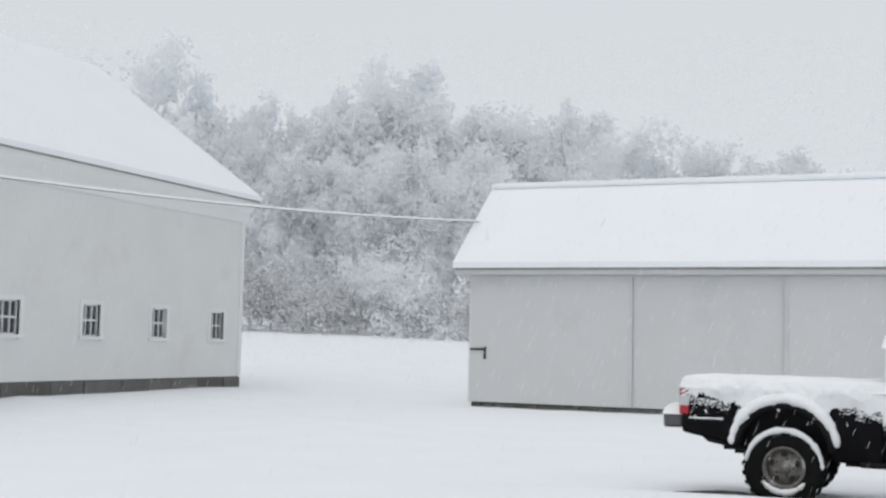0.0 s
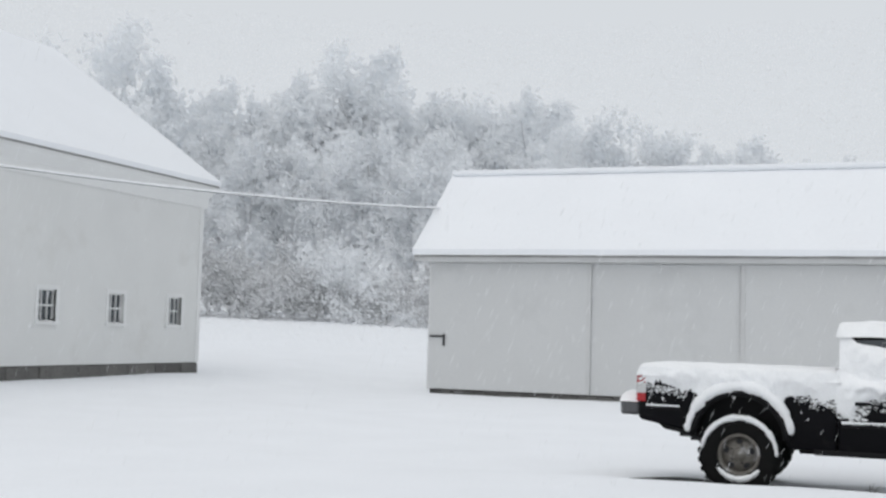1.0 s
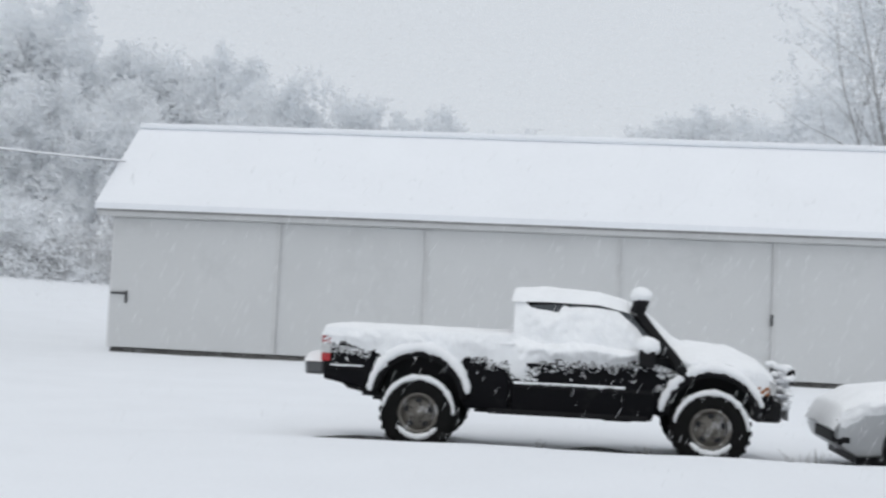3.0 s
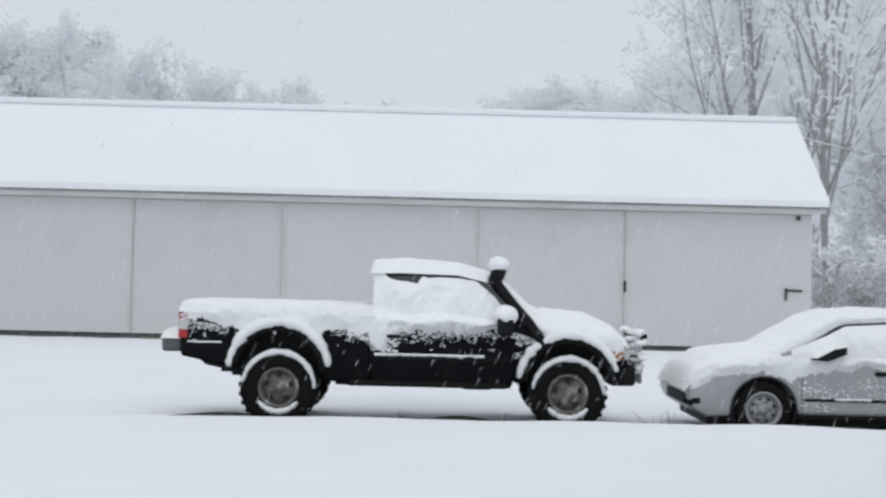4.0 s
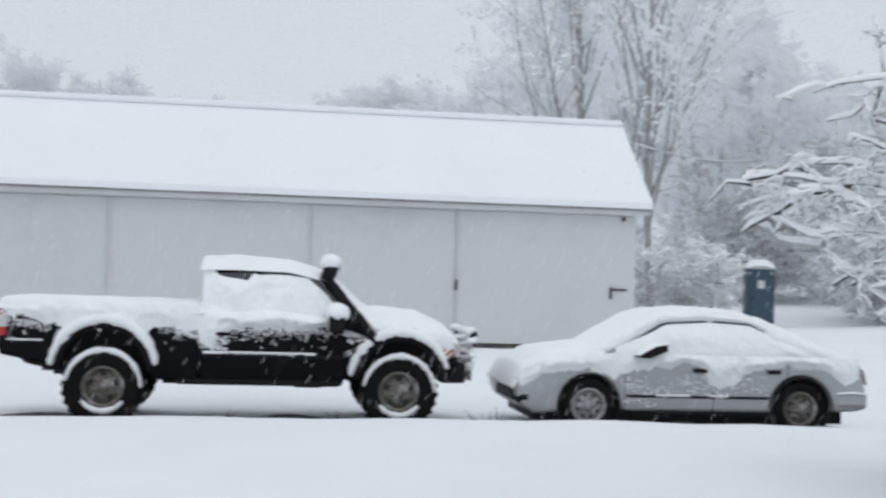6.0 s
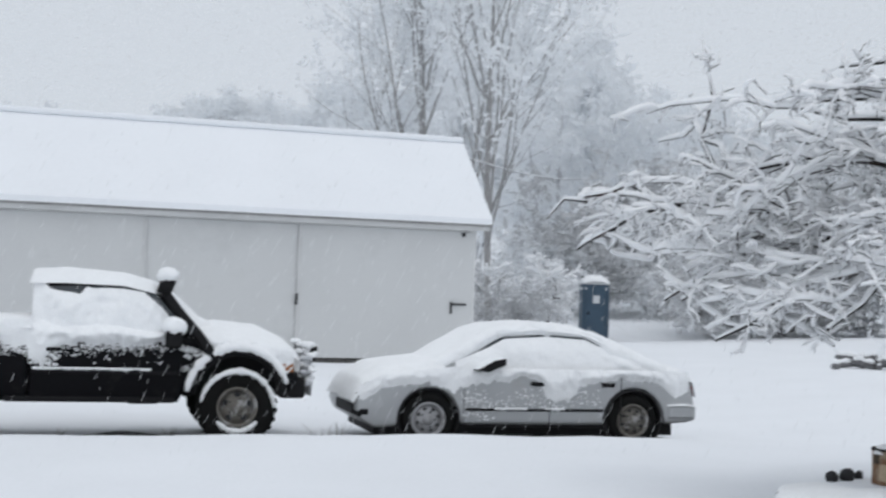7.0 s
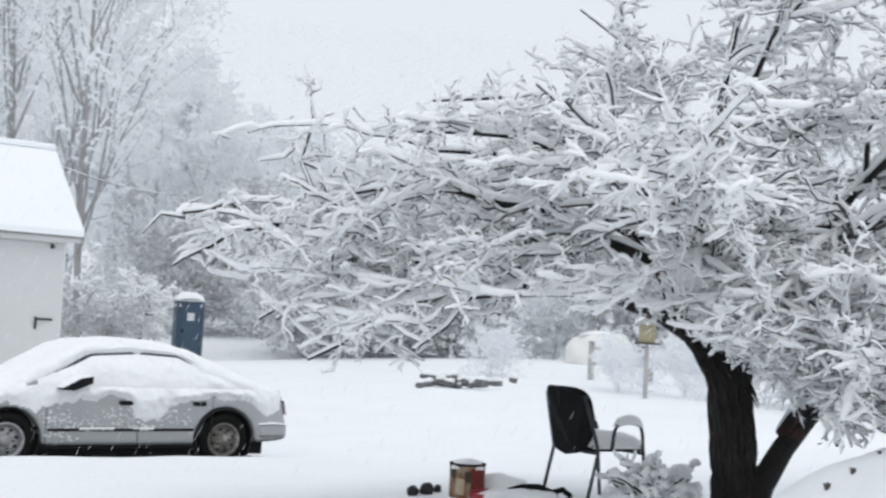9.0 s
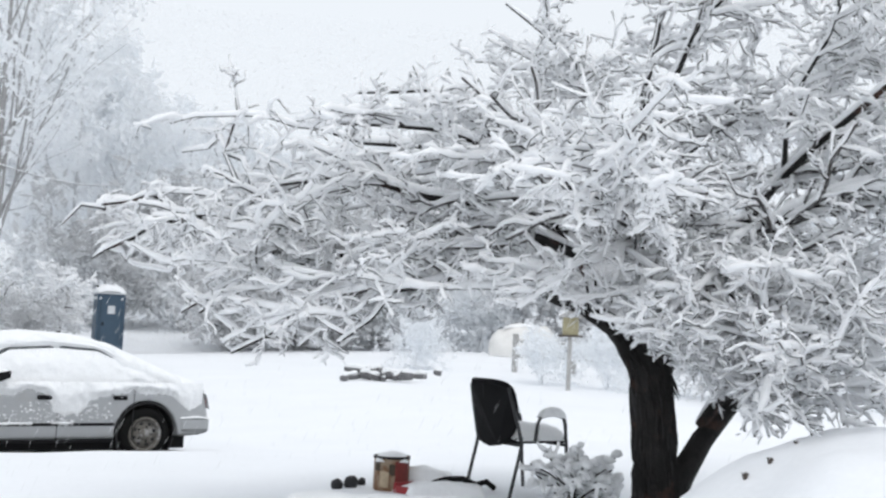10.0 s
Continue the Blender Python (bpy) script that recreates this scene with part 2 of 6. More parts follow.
def build_shed():
    shed = thing("machine_shed", (0, 0, 0), label="long low white wooden shed with sliding doors and snowy roof", category="shed")
    y1 = SY + SHED_DEPTH
    bm = boxed(SX0, SX1, SY + 0.12, SY + 0.24, SZ, WALL_TOP)
    part("front_wall", bm, WHITE_PAINT, shed)
    part("back_wall", boxed(SX0, SX1, y1 - 0.15, y1, SZ, WALL_TOP), WHITE_PAINT, shed)
    for x, s in ((SX0, 1), (SX1, -1)):
        bm = bmesh.new()
        pts = [(SY + 0.1, SZ), (y1, SZ), (y1, WALL_TOP), (RIDGE_Y, RIDGE_Z - 0.22), (SY + 0.1, WALL_TOP)]
        a = [bm.verts.new((x, p, z)) for p, z in pts]
        b = [bm.verts.new((x + s * 0.15, p, z)) for p, z in pts]
        bm.faces.new(a), bm.faces.new(b[::-1])
        for i in range(5):
            bm.faces.new((a[i], a[(i + 1) % 5], b[(i + 1) % 5], b[i]))
        bmesh.ops.recalc_face_normals(bm, faces=bm.faces[:])
        part("gable_wall", bm, WHITE_PAINT, shed)
    edges = [SX0 + 0.02] + POSTS + [SX1 - 0.02]
    for i, (a, b) in enumerate(zip(edges, edges[1:])):
        proud = i % 2 == 0
        y = SY - (0.05 if proud else 0.0)
        over = 0.10 if proud else 0.0
        lo, hi = a - (over if i else 0), b + (over if i < 4 else 0)
        door = part("sliding_door", boxed(lo, hi, y, y + 0.06, SZ + 0.01, WALL_TOP - 0.2), BOARDS, shed)
        if proud:
            for x in ([lo] if i else []) + ([hi - 0.10] if i < 4 else []):
                # A tone greyer than the doors, to mark the joints.
                part("edge_board", boxed(x, x + 0.10, y - 0.018, y - 0.001, SZ + 0.02, WALL_TOP - 0.21), GREYED_WHITE, door, "grey edge board")
                s = lo - 0.035 if x == lo else hi + 0.005
                part("gap", boxed(s, s + 0.018, SY - 0.012, SY - 0.001, SZ + 0.02, WALL_TOP - 0.25), GREYED_WHITE, door)
    # hinge irons and bolts at both ends, pull handle beside the fourth post
    def latch(x, z, s):
        bm = bmesh.new()
        box(bm, x - 0.2, x + 0.2, SY - 0.09, SY - 0.06, z - 0.025, z + 0.025)
        box(bm, x + s * 0.2 - 0.025, x + s * 0.2 + 0.025, SY - 0.10, SY - 0.07, z - 0.24, z + 0.06)
        tube(bm, [(x - 0.1, SY - 0.06, z), (x - 0.1, SY - 0.14, z)], 0.02)
        part("latch_bar", bm, IRON, shed, "dark iron latch bar")
    latch(-11.42, 1.52, 1)
    latch(8.78, 1.58, -1)
    part("door_pull", boxed(4.62, 4.68, SY - 0.10, SY - 0.05, 1.45, 1.72, bevel=0.01), IRON, shed, "dark iron door pull")
    part("bracket", boxed(8.82, 8.9, SY - 0.12, SY - 0.02, WALL_TOP - 0.32, WALL_TOP - 0.22), IRON, shed)
    part("door_track", boxed(SX0, SX1, SY - 0.12, SY - 0.02, WALL_TOP - 0.19, WALL_TOP - 0.08), TRIM_PAINT, shed)
    part("corner_board", boxed(SX0 - 0.03, SX0 + 0.1, SY + 0.01, SY + 0.12, SZ, WALL_TOP), TRIM_PAINT, shed)
    part("corner_board", boxed(SX1 - 0.1, SX1 + 0.03, SY + 0.01, SY + 0.12, SZ, WALL_TOP), TRIM_PAINT, shed)
    # stone footing
    footing = part("footing", boxed(SX0 + 0.03, SX1 - 0.03, SY + 0.10, SY + 0.3, SZ - 0.4, SZ - 0.003), STONE, shed, "dark stone footing")
    rng = random.Random(4)
    x = SX0 + 0.05
    while x < SX1 - 0.4:
        w = rng.uniform(0.25, 0.6)
        part("stone", boxed(x, x + w - 0.03, SY + 0.03 + rng.uniform(0, 0.03), SY + 0.12, SZ - 0.3, SZ - 0.012 - rng.uniform(0.0, 0.02), bevel=0.02), STONE, footing)
        x += w
    # roof, fascia and the snow on it
    roof = part("roof", gable_roof(SX0 - 0.35, SX1 + 0.3, SY - 0.33, RIDGE_Y, EAVE_Z, RIDGE_Z, 0.10), ROOF_EDGE, shed, "grey boarded roof under snow")
    part("fascia", boxed(SX0 - 0.34, SX1 + 0.29, SY - 0.30, SY - 0.27, EAVE_Z - 0.20, EAVE_Z - 0.07), GREYED_WHITE, roof)
    part("snow_cover", gable_roof(SX0 - 0.38, SX1 + 0.33, SY - 0.38, RIDGE_Y, EAVE_Z + 0.105, RIDGE_Z + 0.13, 0.15, segments=60, wobble=0.006), ROOF_SNOW, roof,
         "even layer of fresh roof snow")
    bm = boxed(SX0 - 0.36, SX1 + 0.32, RIDGE_Y - 0.22, RIDGE_Y + 0.22, RIDGE_Z + 0.02, RIDGE_Z + 0.17, bevel=0.05)
    part("ridge_cap", bm, ROOF_SNOW, roof, "snow-covered raised ridge cap")
    return shed


BOARDS = material("white_door_boards", (0.62, 0.628, 0.63), 0.6, spread=0.06, grain=(0.5, 22), dirt=(0.575, 0.583, 0.585), dirt_amount=0.25, dirt_scale=0.5,
                  per_object=0.10)
build_shed()

# ---- the white barn ----
BX, BY, BZ = -18.2, 29.3, 0.62
B_LEN, B_HALF = 26.0, 5.5
B_EAVE, B_RIDGE = 5.5, 9.6
B_WINDOWS = [28.1, 25.5, 22.9, 20.25, 17.6, 15.0]
GLASS = bpy.data.materials.new("window_glass")
GLASS.use_nodes = True
_g = GLASS.node_tree.nodes["Principled BSDF"]
_g.inputs["Base Color"].default_value, _g.inputs["Roughness"].default_value = (0.06, 0.07, 0.08, 1), 0.08


def build_barn():
    barn = thing("barn", (0, 0, 0), label="tall white clapboard barn with small windows and snowy gable roof", category="barn")
    y0 = BY - B_LEN
    z0, z1, wh, ww = BZ, B_EAVE - 0.1, 0.72, 0.62
    wz = 1.62
    # east wall in panels round the window openings
    bm = bmesh.new()
    box(bm, BX - 0.2, BX, y0, BY, z0, wz)
    box(bm, BX - 0.2, BX, y0, BY, wz + wh, z1)
    last = BY
    for w in B_WINDOWS + [None]:
        lo = w + ww / 2 if w else y0
        box(bm, BX - 0.2, BX, lo, last, wz, wz + wh)
        last = w - ww / 2 if w else None
    part("east_wall", bm, WHITE_PAINT, barn)
    # clapboards stand a little proud of one another
    bm = bmesh.new()
    step = 0.14
    n = int((z1 - z0) / step)
    for i in range(n):
        z = z0 + i * step
        spans = [(y0, BY - 0.12)]
        if z + step > wz - 0.06 and z < wz + wh + 0.06:
            spans, top = [], BY - 0.12
            for w in B_WINDOWS:
                spans.append((w + ww / 2 + 0.1, top))
                top = w - ww / 2 - 0.1
            spans.append((y0, top))
        for a, b in spans:
            v = [bm.verts.new(p) for p in ((BX + 0.009, a, z), (BX + 0.009, b, z), (BX + 0.004, b, z + step), (BX + 0.004, a, z + step),
                                           (BX + 0.002, a, z), (BX + 0.002, b, z))]
            bm.faces.new((v[0], v[1], v[2], v[3]))
            bm.faces.new((v[4], v[5], v[1], v[0]))
    bmesh.ops.recalc_face_normals(bm, faces=bm.faces[:])
    part("cladding", bm, WHITE_PAINT, barn)
    part("corner_board", boxed(BX - 0.14, BX + 0.03, BY - 0.14, BY + 0.03, z0, z1), TRIM_PAINT, barn)
    for y, s in ((BY, -1), (y0, 1)):
        bm = bmesh.new()
        pts = [(BX - 0.02, z0), (BX - 2 * B_HALF, z0), (BX - 2 * B_HALF, z1), (BX - B_HALF, B_RIDGE - 0.3), (BX - 0.02, z1)]
        prism(bm, pts, y, y + s * 0.18)
        part("gable_wall", bm, WHITE_PAINT, barn)
    part("west_wall", boxed(BX - 2 * B_HALF, BX - 2 * B_HALF + 0.2, y0, BY, z0, z1), WHITE_PAINT, barn)
    # cornice under the eaves
    bm = bmesh.new()
    prism_pts = [(0.0, z1 - 0.55), (0.05, z1 - 0.55), (0.05, z1 - 0.28), (0.12, z1 - 0.22), (0.26, z1 - 0.08), (0.30, z1 + 0.08), (0.0, z1 + 0.08)]
    prism(bm, [(BX + x, z) for x, z in prism_pts], y0 - 0.2, BY + 0.2)
    part("cornice", bm, TRIM_PAINT, barn, "deep white moulded cornice")
    # foundation
    part("foundation", boxed(BX - 0.3, BX - 0.02, y0, BY, BZ - 0.9, BZ), STONE, barn)
    footing = barn.children[-1]
    rng = random.Random(9)
    y = BY
    while y > 13:
        w = rng.uniform(0.4, 1.3)
        part("stone", boxed(BX - 0.03, BX + 0.02 + rng.uniform(0, 0.04), y - w + 0.025, y, BZ - 0.75, BZ - 0.02 - rng.uniform(0, 0.02), bevel=0.02), STONE, footing)
        y -= w
    # windows
    for w in B_WINDOWS:
        a, b, c, d = w - ww / 2, w + ww / 2, wz, wz + wh
        bm = bmesh.new()
        for s in ((a - 0.1, a, c - 0.1, d + 0.1), (b, b + 0.1, c - 0.1, d + 0.1), (a, b, d, d + 0.1)):
            box(bm, BX - 0.12, BX + 0.035, *s)
        win = part("window", bm, TRIM_PAINT, barn, "small six-pane window with white casing")
        for k in range(3):
            for lo, hi in ((c, (c + d) / 2), ((c + d) / 2, d)):
                part("pane", boxed(BX - 0.12, BX - 0.10, a + (b - a) * k / 3, a + (b - a) * (k + 1) / 3, lo, hi), GLASS, win)
        part("sill", boxed(BX - 0.12, BX + 0.07, a - 0.12, b + 0.12, c - 0.08, c, bevel=0.01), TRIM_PAINT, win)
        bm = bmesh.new()
        for k in (1, 2):
            y = a + (b - a) * k / 3
            box(bm, BX - 0.10, BX - 0.06, y - 0.014, y + 0.014, c, d)
        box(bm, BX - 0.10, BX - 0.055, a, b, (c + d) / 2 - 0.022, (c + d) / 2 + 0.022)
        for s in ((a, a + 0.03, c, d), (b - 0.03, b, c, d), (a, b, c, c + 0.03), (a, b, d - 0.03, d)):
            box(bm, BX - 0.098, BX - 0.05, *s)
        part("muntins", bm, TRIM_PAINT, win)
    roof = part("roof", gable_roof(y0 - 0.3, BY + 0.3, BX + 0.32, BX - B_HALF, B_EAVE, B_RIDGE, 0.07, along="y"), ROOF_EDGE, barn, "grey roof edge under snow")
    part("snow_cover", gable_roof(y0 - 0.34, BY + 0.33, BX + 0.36, BX - B_HALF, B_EAVE + 0.10, B_RIDGE + 0.11, 0.13, along="y", segments=60, wobble=0.006), ROOF_SNOW, roof,
         "even layer of fresh roof snow")
    return barn


build_barn()


# ---- trees ----
def grow(rng, base, way, length, radius, level, spec, out):
    """Add a limb and its children to out as (points, radii, level)."""
    n = spec["steps"][level]
    pts, radii = [Vector(base)], [radius]
    way = Vector(way).normalized()
    lift = spec["lift"][level]
    for i in range(n):
        way = (way + Vector((rng.gauss(0, 1), rng.gauss(0, 1), rng.gauss(0, 0.8))) * spec["wander"][level] + Vector((0, 0, lift))).normalized()
        pts.append(pts[-1] + way * length / n)
        radii.append(radius * (1 - (1 - spec["taper"]) * (i + 1) / n))
    if level >= 2 and "keep" in spec and not (spec["keep"](pts[-1]) and spec["keep"](pts[n // 2])):
        return
    out.append((pts, radii, level))
    if level + 1 >= len(spec["count"]):
        return
    for k in range(spec["count"][level + 1]):
        t = spec["from"][level] + (1 - spec["from"][level]) * ((k + rng.random()) / spec["count"][level + 1])
        f = t * n
        i = min(int(f), n - 1)
        p = pts[i].lerp(pts[i + 1], f - i)
        d = (pts[i + 1] - pts[i]).normalized()
        turn = rng.random() * math.tau
        u = d.orthogonal().normalized()
        u = (Matrix.Rotation(turn, 3, d) @ u)
        ang = radians(rng.gauss(spec["angle"][level + 1], 9))
        child = d * math.cos(ang) + u * math.sin(ang)
        child.z = child.z * spec.get("flat", 1.0)
        r = max(radii[i] * spec["thin"], spec["least"])
        grow(rng, p, child, length * spec["ratio"][level + 1] * rng.uniform(0.7, 1.25) * (1.15 - 0.45 * t), r, level + 1, spec, out)


def limbs(branches, sides, keep=lambda level: True, snow=None, rng=None):
    """Tubes for the branches, or the snow that lies along them."""
    verts, faces = [], []
    for pts, radii, level in branches:
        if not keep(level):
            continue
        k = sides[level]
        start = len(verts)
        for i, p in enumerate(pts):
            way = (pts[min(i + 1, len(pts) - 1)] - pts[max(i - 1, 0)]).normalized()
            u = Vector((-way.y, way.x, 0))
            if u.length < 0.05:
                u = Vector((1, 0, 0))
            u.normalize()
            v = u.cross(way)
            if v.z < 0:
                v, u = -v, -u
            r = radii[i]
            if snow:
                flat = 1 - abs(way.z) ** 2
                s = snow[level] * (0.35 + 0.65 * flat) * rng.uniform(0.65, 1.3)
                if level == 1:
                    s *= min(1.0, 0.35 + r / 0.045)
                if i in (0, len(pts) - 1):
                    s *= 0.6
                c = p + Vector((0, 0, r * (0.75 if level == 1 else 0.5) + s * (0.62 if level == 1 else 0.56)))
                ru, rv = r * 0.88 + s * 0.74, s * 1.0
                for j in range(k):
                    a = j * math.tau / k
                    verts.append(c + u * ru * math.cos(a) + v * rv * math.sin(a))
            else:
                for j in range(k):
                    a = j * math.tau / k
                    verts.append(p + r * (u * math.cos(a) + v * math.sin(a)))
        for i in range(len(pts) - 1):
            for j in range(k):
                a, b = start + i * k + j, start + i * k + (j + 1) % k
                faces.append((a, b, b + k, a + k))
        faces.append(tuple(start + (len(pts) - 1) * k + j for j in range(k)))
    return verts, faces


def sprays(branches, rng, each, size, level, droop=0.0, spread=0.3, slim=1.0):
    """Clumps of small frosted twig blades round the outer branches, each blade turned outwards."""
    verts, faces = [], []
    for pts, radii, lv in branches:
        if lv < level:
            continue
        mid = pts[len(pts) // 2] + Vector((0, 0, -0.25 * spread))
        long = (pts[-1] - pts[0]) * 0.5
        for _ in range(each):
            o = Vector((rng.gauss(0, 1), rng.gauss(0, 1), rng.gauss(0.25, 1))).normalized()
            p = mid + long * rng.uniform(-0.9, 0.9) + o * spread * rng.uniform(0.5, 1.25)
            nrm = (o + Vector((rng.gauss(0, 0.25), rng.gauss(0, 0.25), rng.gauss(0.2, 0.25)))).normalized()
            d = Matrix.Rotation(rng.random() * math.tau, 3, nrm) @ nrm.orthogonal().normalized()
            d.z -= droop
            u = nrm.cross(d).normalized()
            ln, w = size * rng.uniform(0.5, 1.4), size * rng.uniform(0.12, 0.28) * slim
            s = len(verts)
            verts += [p, p + d * ln * 0.5 + u * w, p + d * ln, p + d * ln * 0.5 - u * w]
            faces.append((s, s + 1, s + 2, s + 3))
    return verts, faces


WOOD_SPEC = dict(steps=(7, 5, 4, 3), wander=(0.06, 0.14, 0.2, 0.25), lift=(0.03, 0.05, 0.03, 0.0), taper=0.35, count=(1, 11, 6, 5), angle=(0, 48, 45, 45),
                 ratio=(1, 0.48, 0.5, 0.5), thin=0.55, least=0.02)
WOOD_SPEC["from"] = (0.15, 0.25, 0.2, 0)
TALL_SPEC = dict(steps=(8, 7, 5, 4, 3), wander=(0.03, 0.06, 0.1, 0.16, 0.2), lift=(0.03, 0.07, 0.05, 0.02, 0), taper=0.3, count=(1, 13, 8, 5, 3), angle=(0, 27, 30, 38, 42),
                 ratio=(1, 0.62, 0.46, 0.42, 0.5), thin=0.48, least=0.01)
TALL_SPEC["from"] = (0.18, 0.25, 0.2, 0.15, 0)


def frosted_tree(seed, height, spec, at, radius, each=14, size=0.5, spread=0.35, bark=None, tags=None, sides=(7, 5, 3, 3, 3), stem_level=1, twig_level=2, tube_level=9, twigs=None):
    rng = random.Random(seed)
    out = []
    grow(rng, (0, 0, -0.3), (0, 0, 1), height * 0.78, radius, 0, spec, out)
    tree = thing("tree", at, rng.uniform(0, 360), **tags)
    v, f = limbs(out, sides, lambda lv: lv <= stem_level)
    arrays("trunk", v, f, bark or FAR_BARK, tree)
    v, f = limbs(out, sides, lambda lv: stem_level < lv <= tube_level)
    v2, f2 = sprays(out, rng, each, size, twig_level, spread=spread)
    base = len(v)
    arrays("crown", v + v2, f + [tuple(i + base for i in q) for q in f2], twigs or HAZED_FROST, tree, smooth=False)
    return tree


FAR_TAGS = dict(label="tall leafless tree with frost, snow and haze in its white colour at the field's edge", category="tree", group="trees of the far wood")
SHRUB_SPEC = dict(steps=(3, 5, 4, 3), wander=(0.1, 0.16, 0.2, 0.25), lift=(0.0, 0.04, 0.02, -0.02), taper=0.4, count=(1, 16, 6, 5), angle=(0, 48, 45, 45),
                  ratio=(1, 2.2, 0.5, 0.5), thin=0.7, least=0.012)
SHRUB_SPEC["from"] = (0.05, 0.2, 0.15, 0)


def top_of(tree):
    return max(v.co.z for child in tree.children for v in child.data.vertices)


def on_ray(a, r):
    """The place at that distance, a degrees left of the shed's square."""
    return -r * math.sin(radians(a)), r * math.cos(radians(a))


def plant(kind, a, r, height, rng, wide=1.0, sink=0.0):
    x, y = on_ray(a, r)
    s = height / (top_of(kind) - sink)
    t = copy_thing(kind, pose(x, y, ground_z(x, y) - sink * s - 0.1, 0, 0, rng.uniform(0, 360)))
    t.scale = (s * wide * rng.uniform(0.9, 1.15), s * wide * rng.uniform(0.9, 1.15), s)
    return t


def top_at(a):
    """How high the far wood stands over eye level, in degrees."""
    return ramp_table(a, ((-46, 8.0), (-38, 9.0), (-30, 9.0), (-26, 9.8), (-24.5, 10.8), (-21, 13.4), (-17, 12.5), (-13, 10.3), (-11, 10.2), (-9.5, 9.6), (-7, 10.4), (-4, 9.4), (-1.5, 7.9), (1.5, 7.8),
                          (4.1, 8.7), (6.5, 9.7), (9.5, 10.8), (11.5, 9.8), (12.6, 9.0), (13.6, 9.4), (14.8, 12.2), (17, 11.2), (19.4, 12.9), (22, 13.6),
                          (24, 14.0), (26, 13.0), (29, 12.4), (31, 12.6), (32.2, 11.4), (33.2, 13.4), (34.4, 13.9), (35.6, 13.4), (36.4, 11.5), (37.2, 9.5), (40, 8.5), (46, 8.0), (60, 8)))


_rng = random.Random(21)
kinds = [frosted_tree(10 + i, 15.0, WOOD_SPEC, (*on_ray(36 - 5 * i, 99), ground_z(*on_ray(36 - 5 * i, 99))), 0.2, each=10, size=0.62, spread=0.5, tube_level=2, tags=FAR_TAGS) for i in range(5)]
bushes = [frosted_tree(40 + i, 3.0, SHRUB_SPEC, (*on_ray(34 - 9 * i, 84), ground_z(*on_ray(34 - 9 * i, 84))), 0.06, each=5, size=0.44, spread=0.22, stem_level=0, twig_level=1, tube_level=2, twigs=HAZED_FROST if i == 1 else TWIGS,
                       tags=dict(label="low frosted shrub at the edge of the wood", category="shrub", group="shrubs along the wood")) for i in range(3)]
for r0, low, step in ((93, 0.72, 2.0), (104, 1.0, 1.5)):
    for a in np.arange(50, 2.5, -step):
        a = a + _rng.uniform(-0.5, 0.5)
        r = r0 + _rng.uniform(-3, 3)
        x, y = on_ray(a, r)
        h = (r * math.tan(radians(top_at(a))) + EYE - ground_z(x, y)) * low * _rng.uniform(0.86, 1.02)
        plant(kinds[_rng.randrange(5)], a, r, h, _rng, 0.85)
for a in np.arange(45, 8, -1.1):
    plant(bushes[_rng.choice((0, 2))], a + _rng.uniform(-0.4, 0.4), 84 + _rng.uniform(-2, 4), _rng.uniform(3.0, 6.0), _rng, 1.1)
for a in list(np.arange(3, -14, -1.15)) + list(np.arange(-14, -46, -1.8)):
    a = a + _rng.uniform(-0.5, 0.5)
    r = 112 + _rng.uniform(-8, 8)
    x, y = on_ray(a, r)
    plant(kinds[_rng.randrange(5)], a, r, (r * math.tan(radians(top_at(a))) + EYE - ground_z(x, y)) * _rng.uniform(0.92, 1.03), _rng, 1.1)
# ---- paint, rubber, glass ----
BLACK_PAINT = material("black_car_paint", (0.0045, 0.0045, 0.006), 0.5, spec=0.09, spread=0.3, grain=(2, 30), dirt=(0.013, 0.013, 0.013), dirt_amount=0.2, dirt_scale=4)
SILVER_PAINT = material("silver_car_paint", (0.42, 0.43, 0.44), 0.38, metal=0.35, spread=0.05, grain=(2, 60), dirt=(0.40, 0.40, 0.40), dirt_amount=0.2, dirt_scale=3)
RUBBER = material("tyre_rubber", (0.010, 0.010, 0.010), 0.85, spec=0.12, spread=0.3, grain=(8, 60), bump=0.4, bump_scale=60)
PLASTIC = material("black_plastic", (0.009, 0.009, 0.010), 0.6, spec=0.16, spread=0.2)
ALLOY = material("dull_alloy", (0.17, 0.158, 0.14), 0.65, metal=0.35, spread=0.3, grain=(6, 40), dirt=(0.45, 0.45, 0.45), dirt_amount=0.35, dirt_scale=7)
HUBCAP = material("silver_hubcap", (0.36, 0.36, 0.37), 0.45, metal=0.4, spread=0.12, grain=(6, 40), dirt=(0.25, 0.24, 0.23), dirt_amount=0.2, dirt_scale=7)
CHROME = material("dull_chrome", (0.55, 0.56, 0.58), 0.3, metal=0.9, spread=0.15)
DULL_STEEL = material("dull_bumper_steel", (0.11, 0.112, 0.118), 0.5, metal=0.5, spread=0.2, grain=(5, 40))
RED_LENS = material("red_lens", (0.42, 0.02, 0.025), 0.2, spread=0.15)
CLEAR_LENS = material("clear_lens", (0.55, 0.55, 0.55), 0.15, spread=0.1)
AMBER_LENS = material("amber_lens", (0.40, 0.17, 0.07), 0.3, spread=0.15)
WET_GRAVEL = material("wet_gravel", (0.045, 0.043, 0.042), 0.8, spread=0.5, grain=(9, 60), bump=0.8, bump_scale=50, dirt=(0.5, 0.52, 0.54), dirt_amount=0.12, dirt_scale=6)


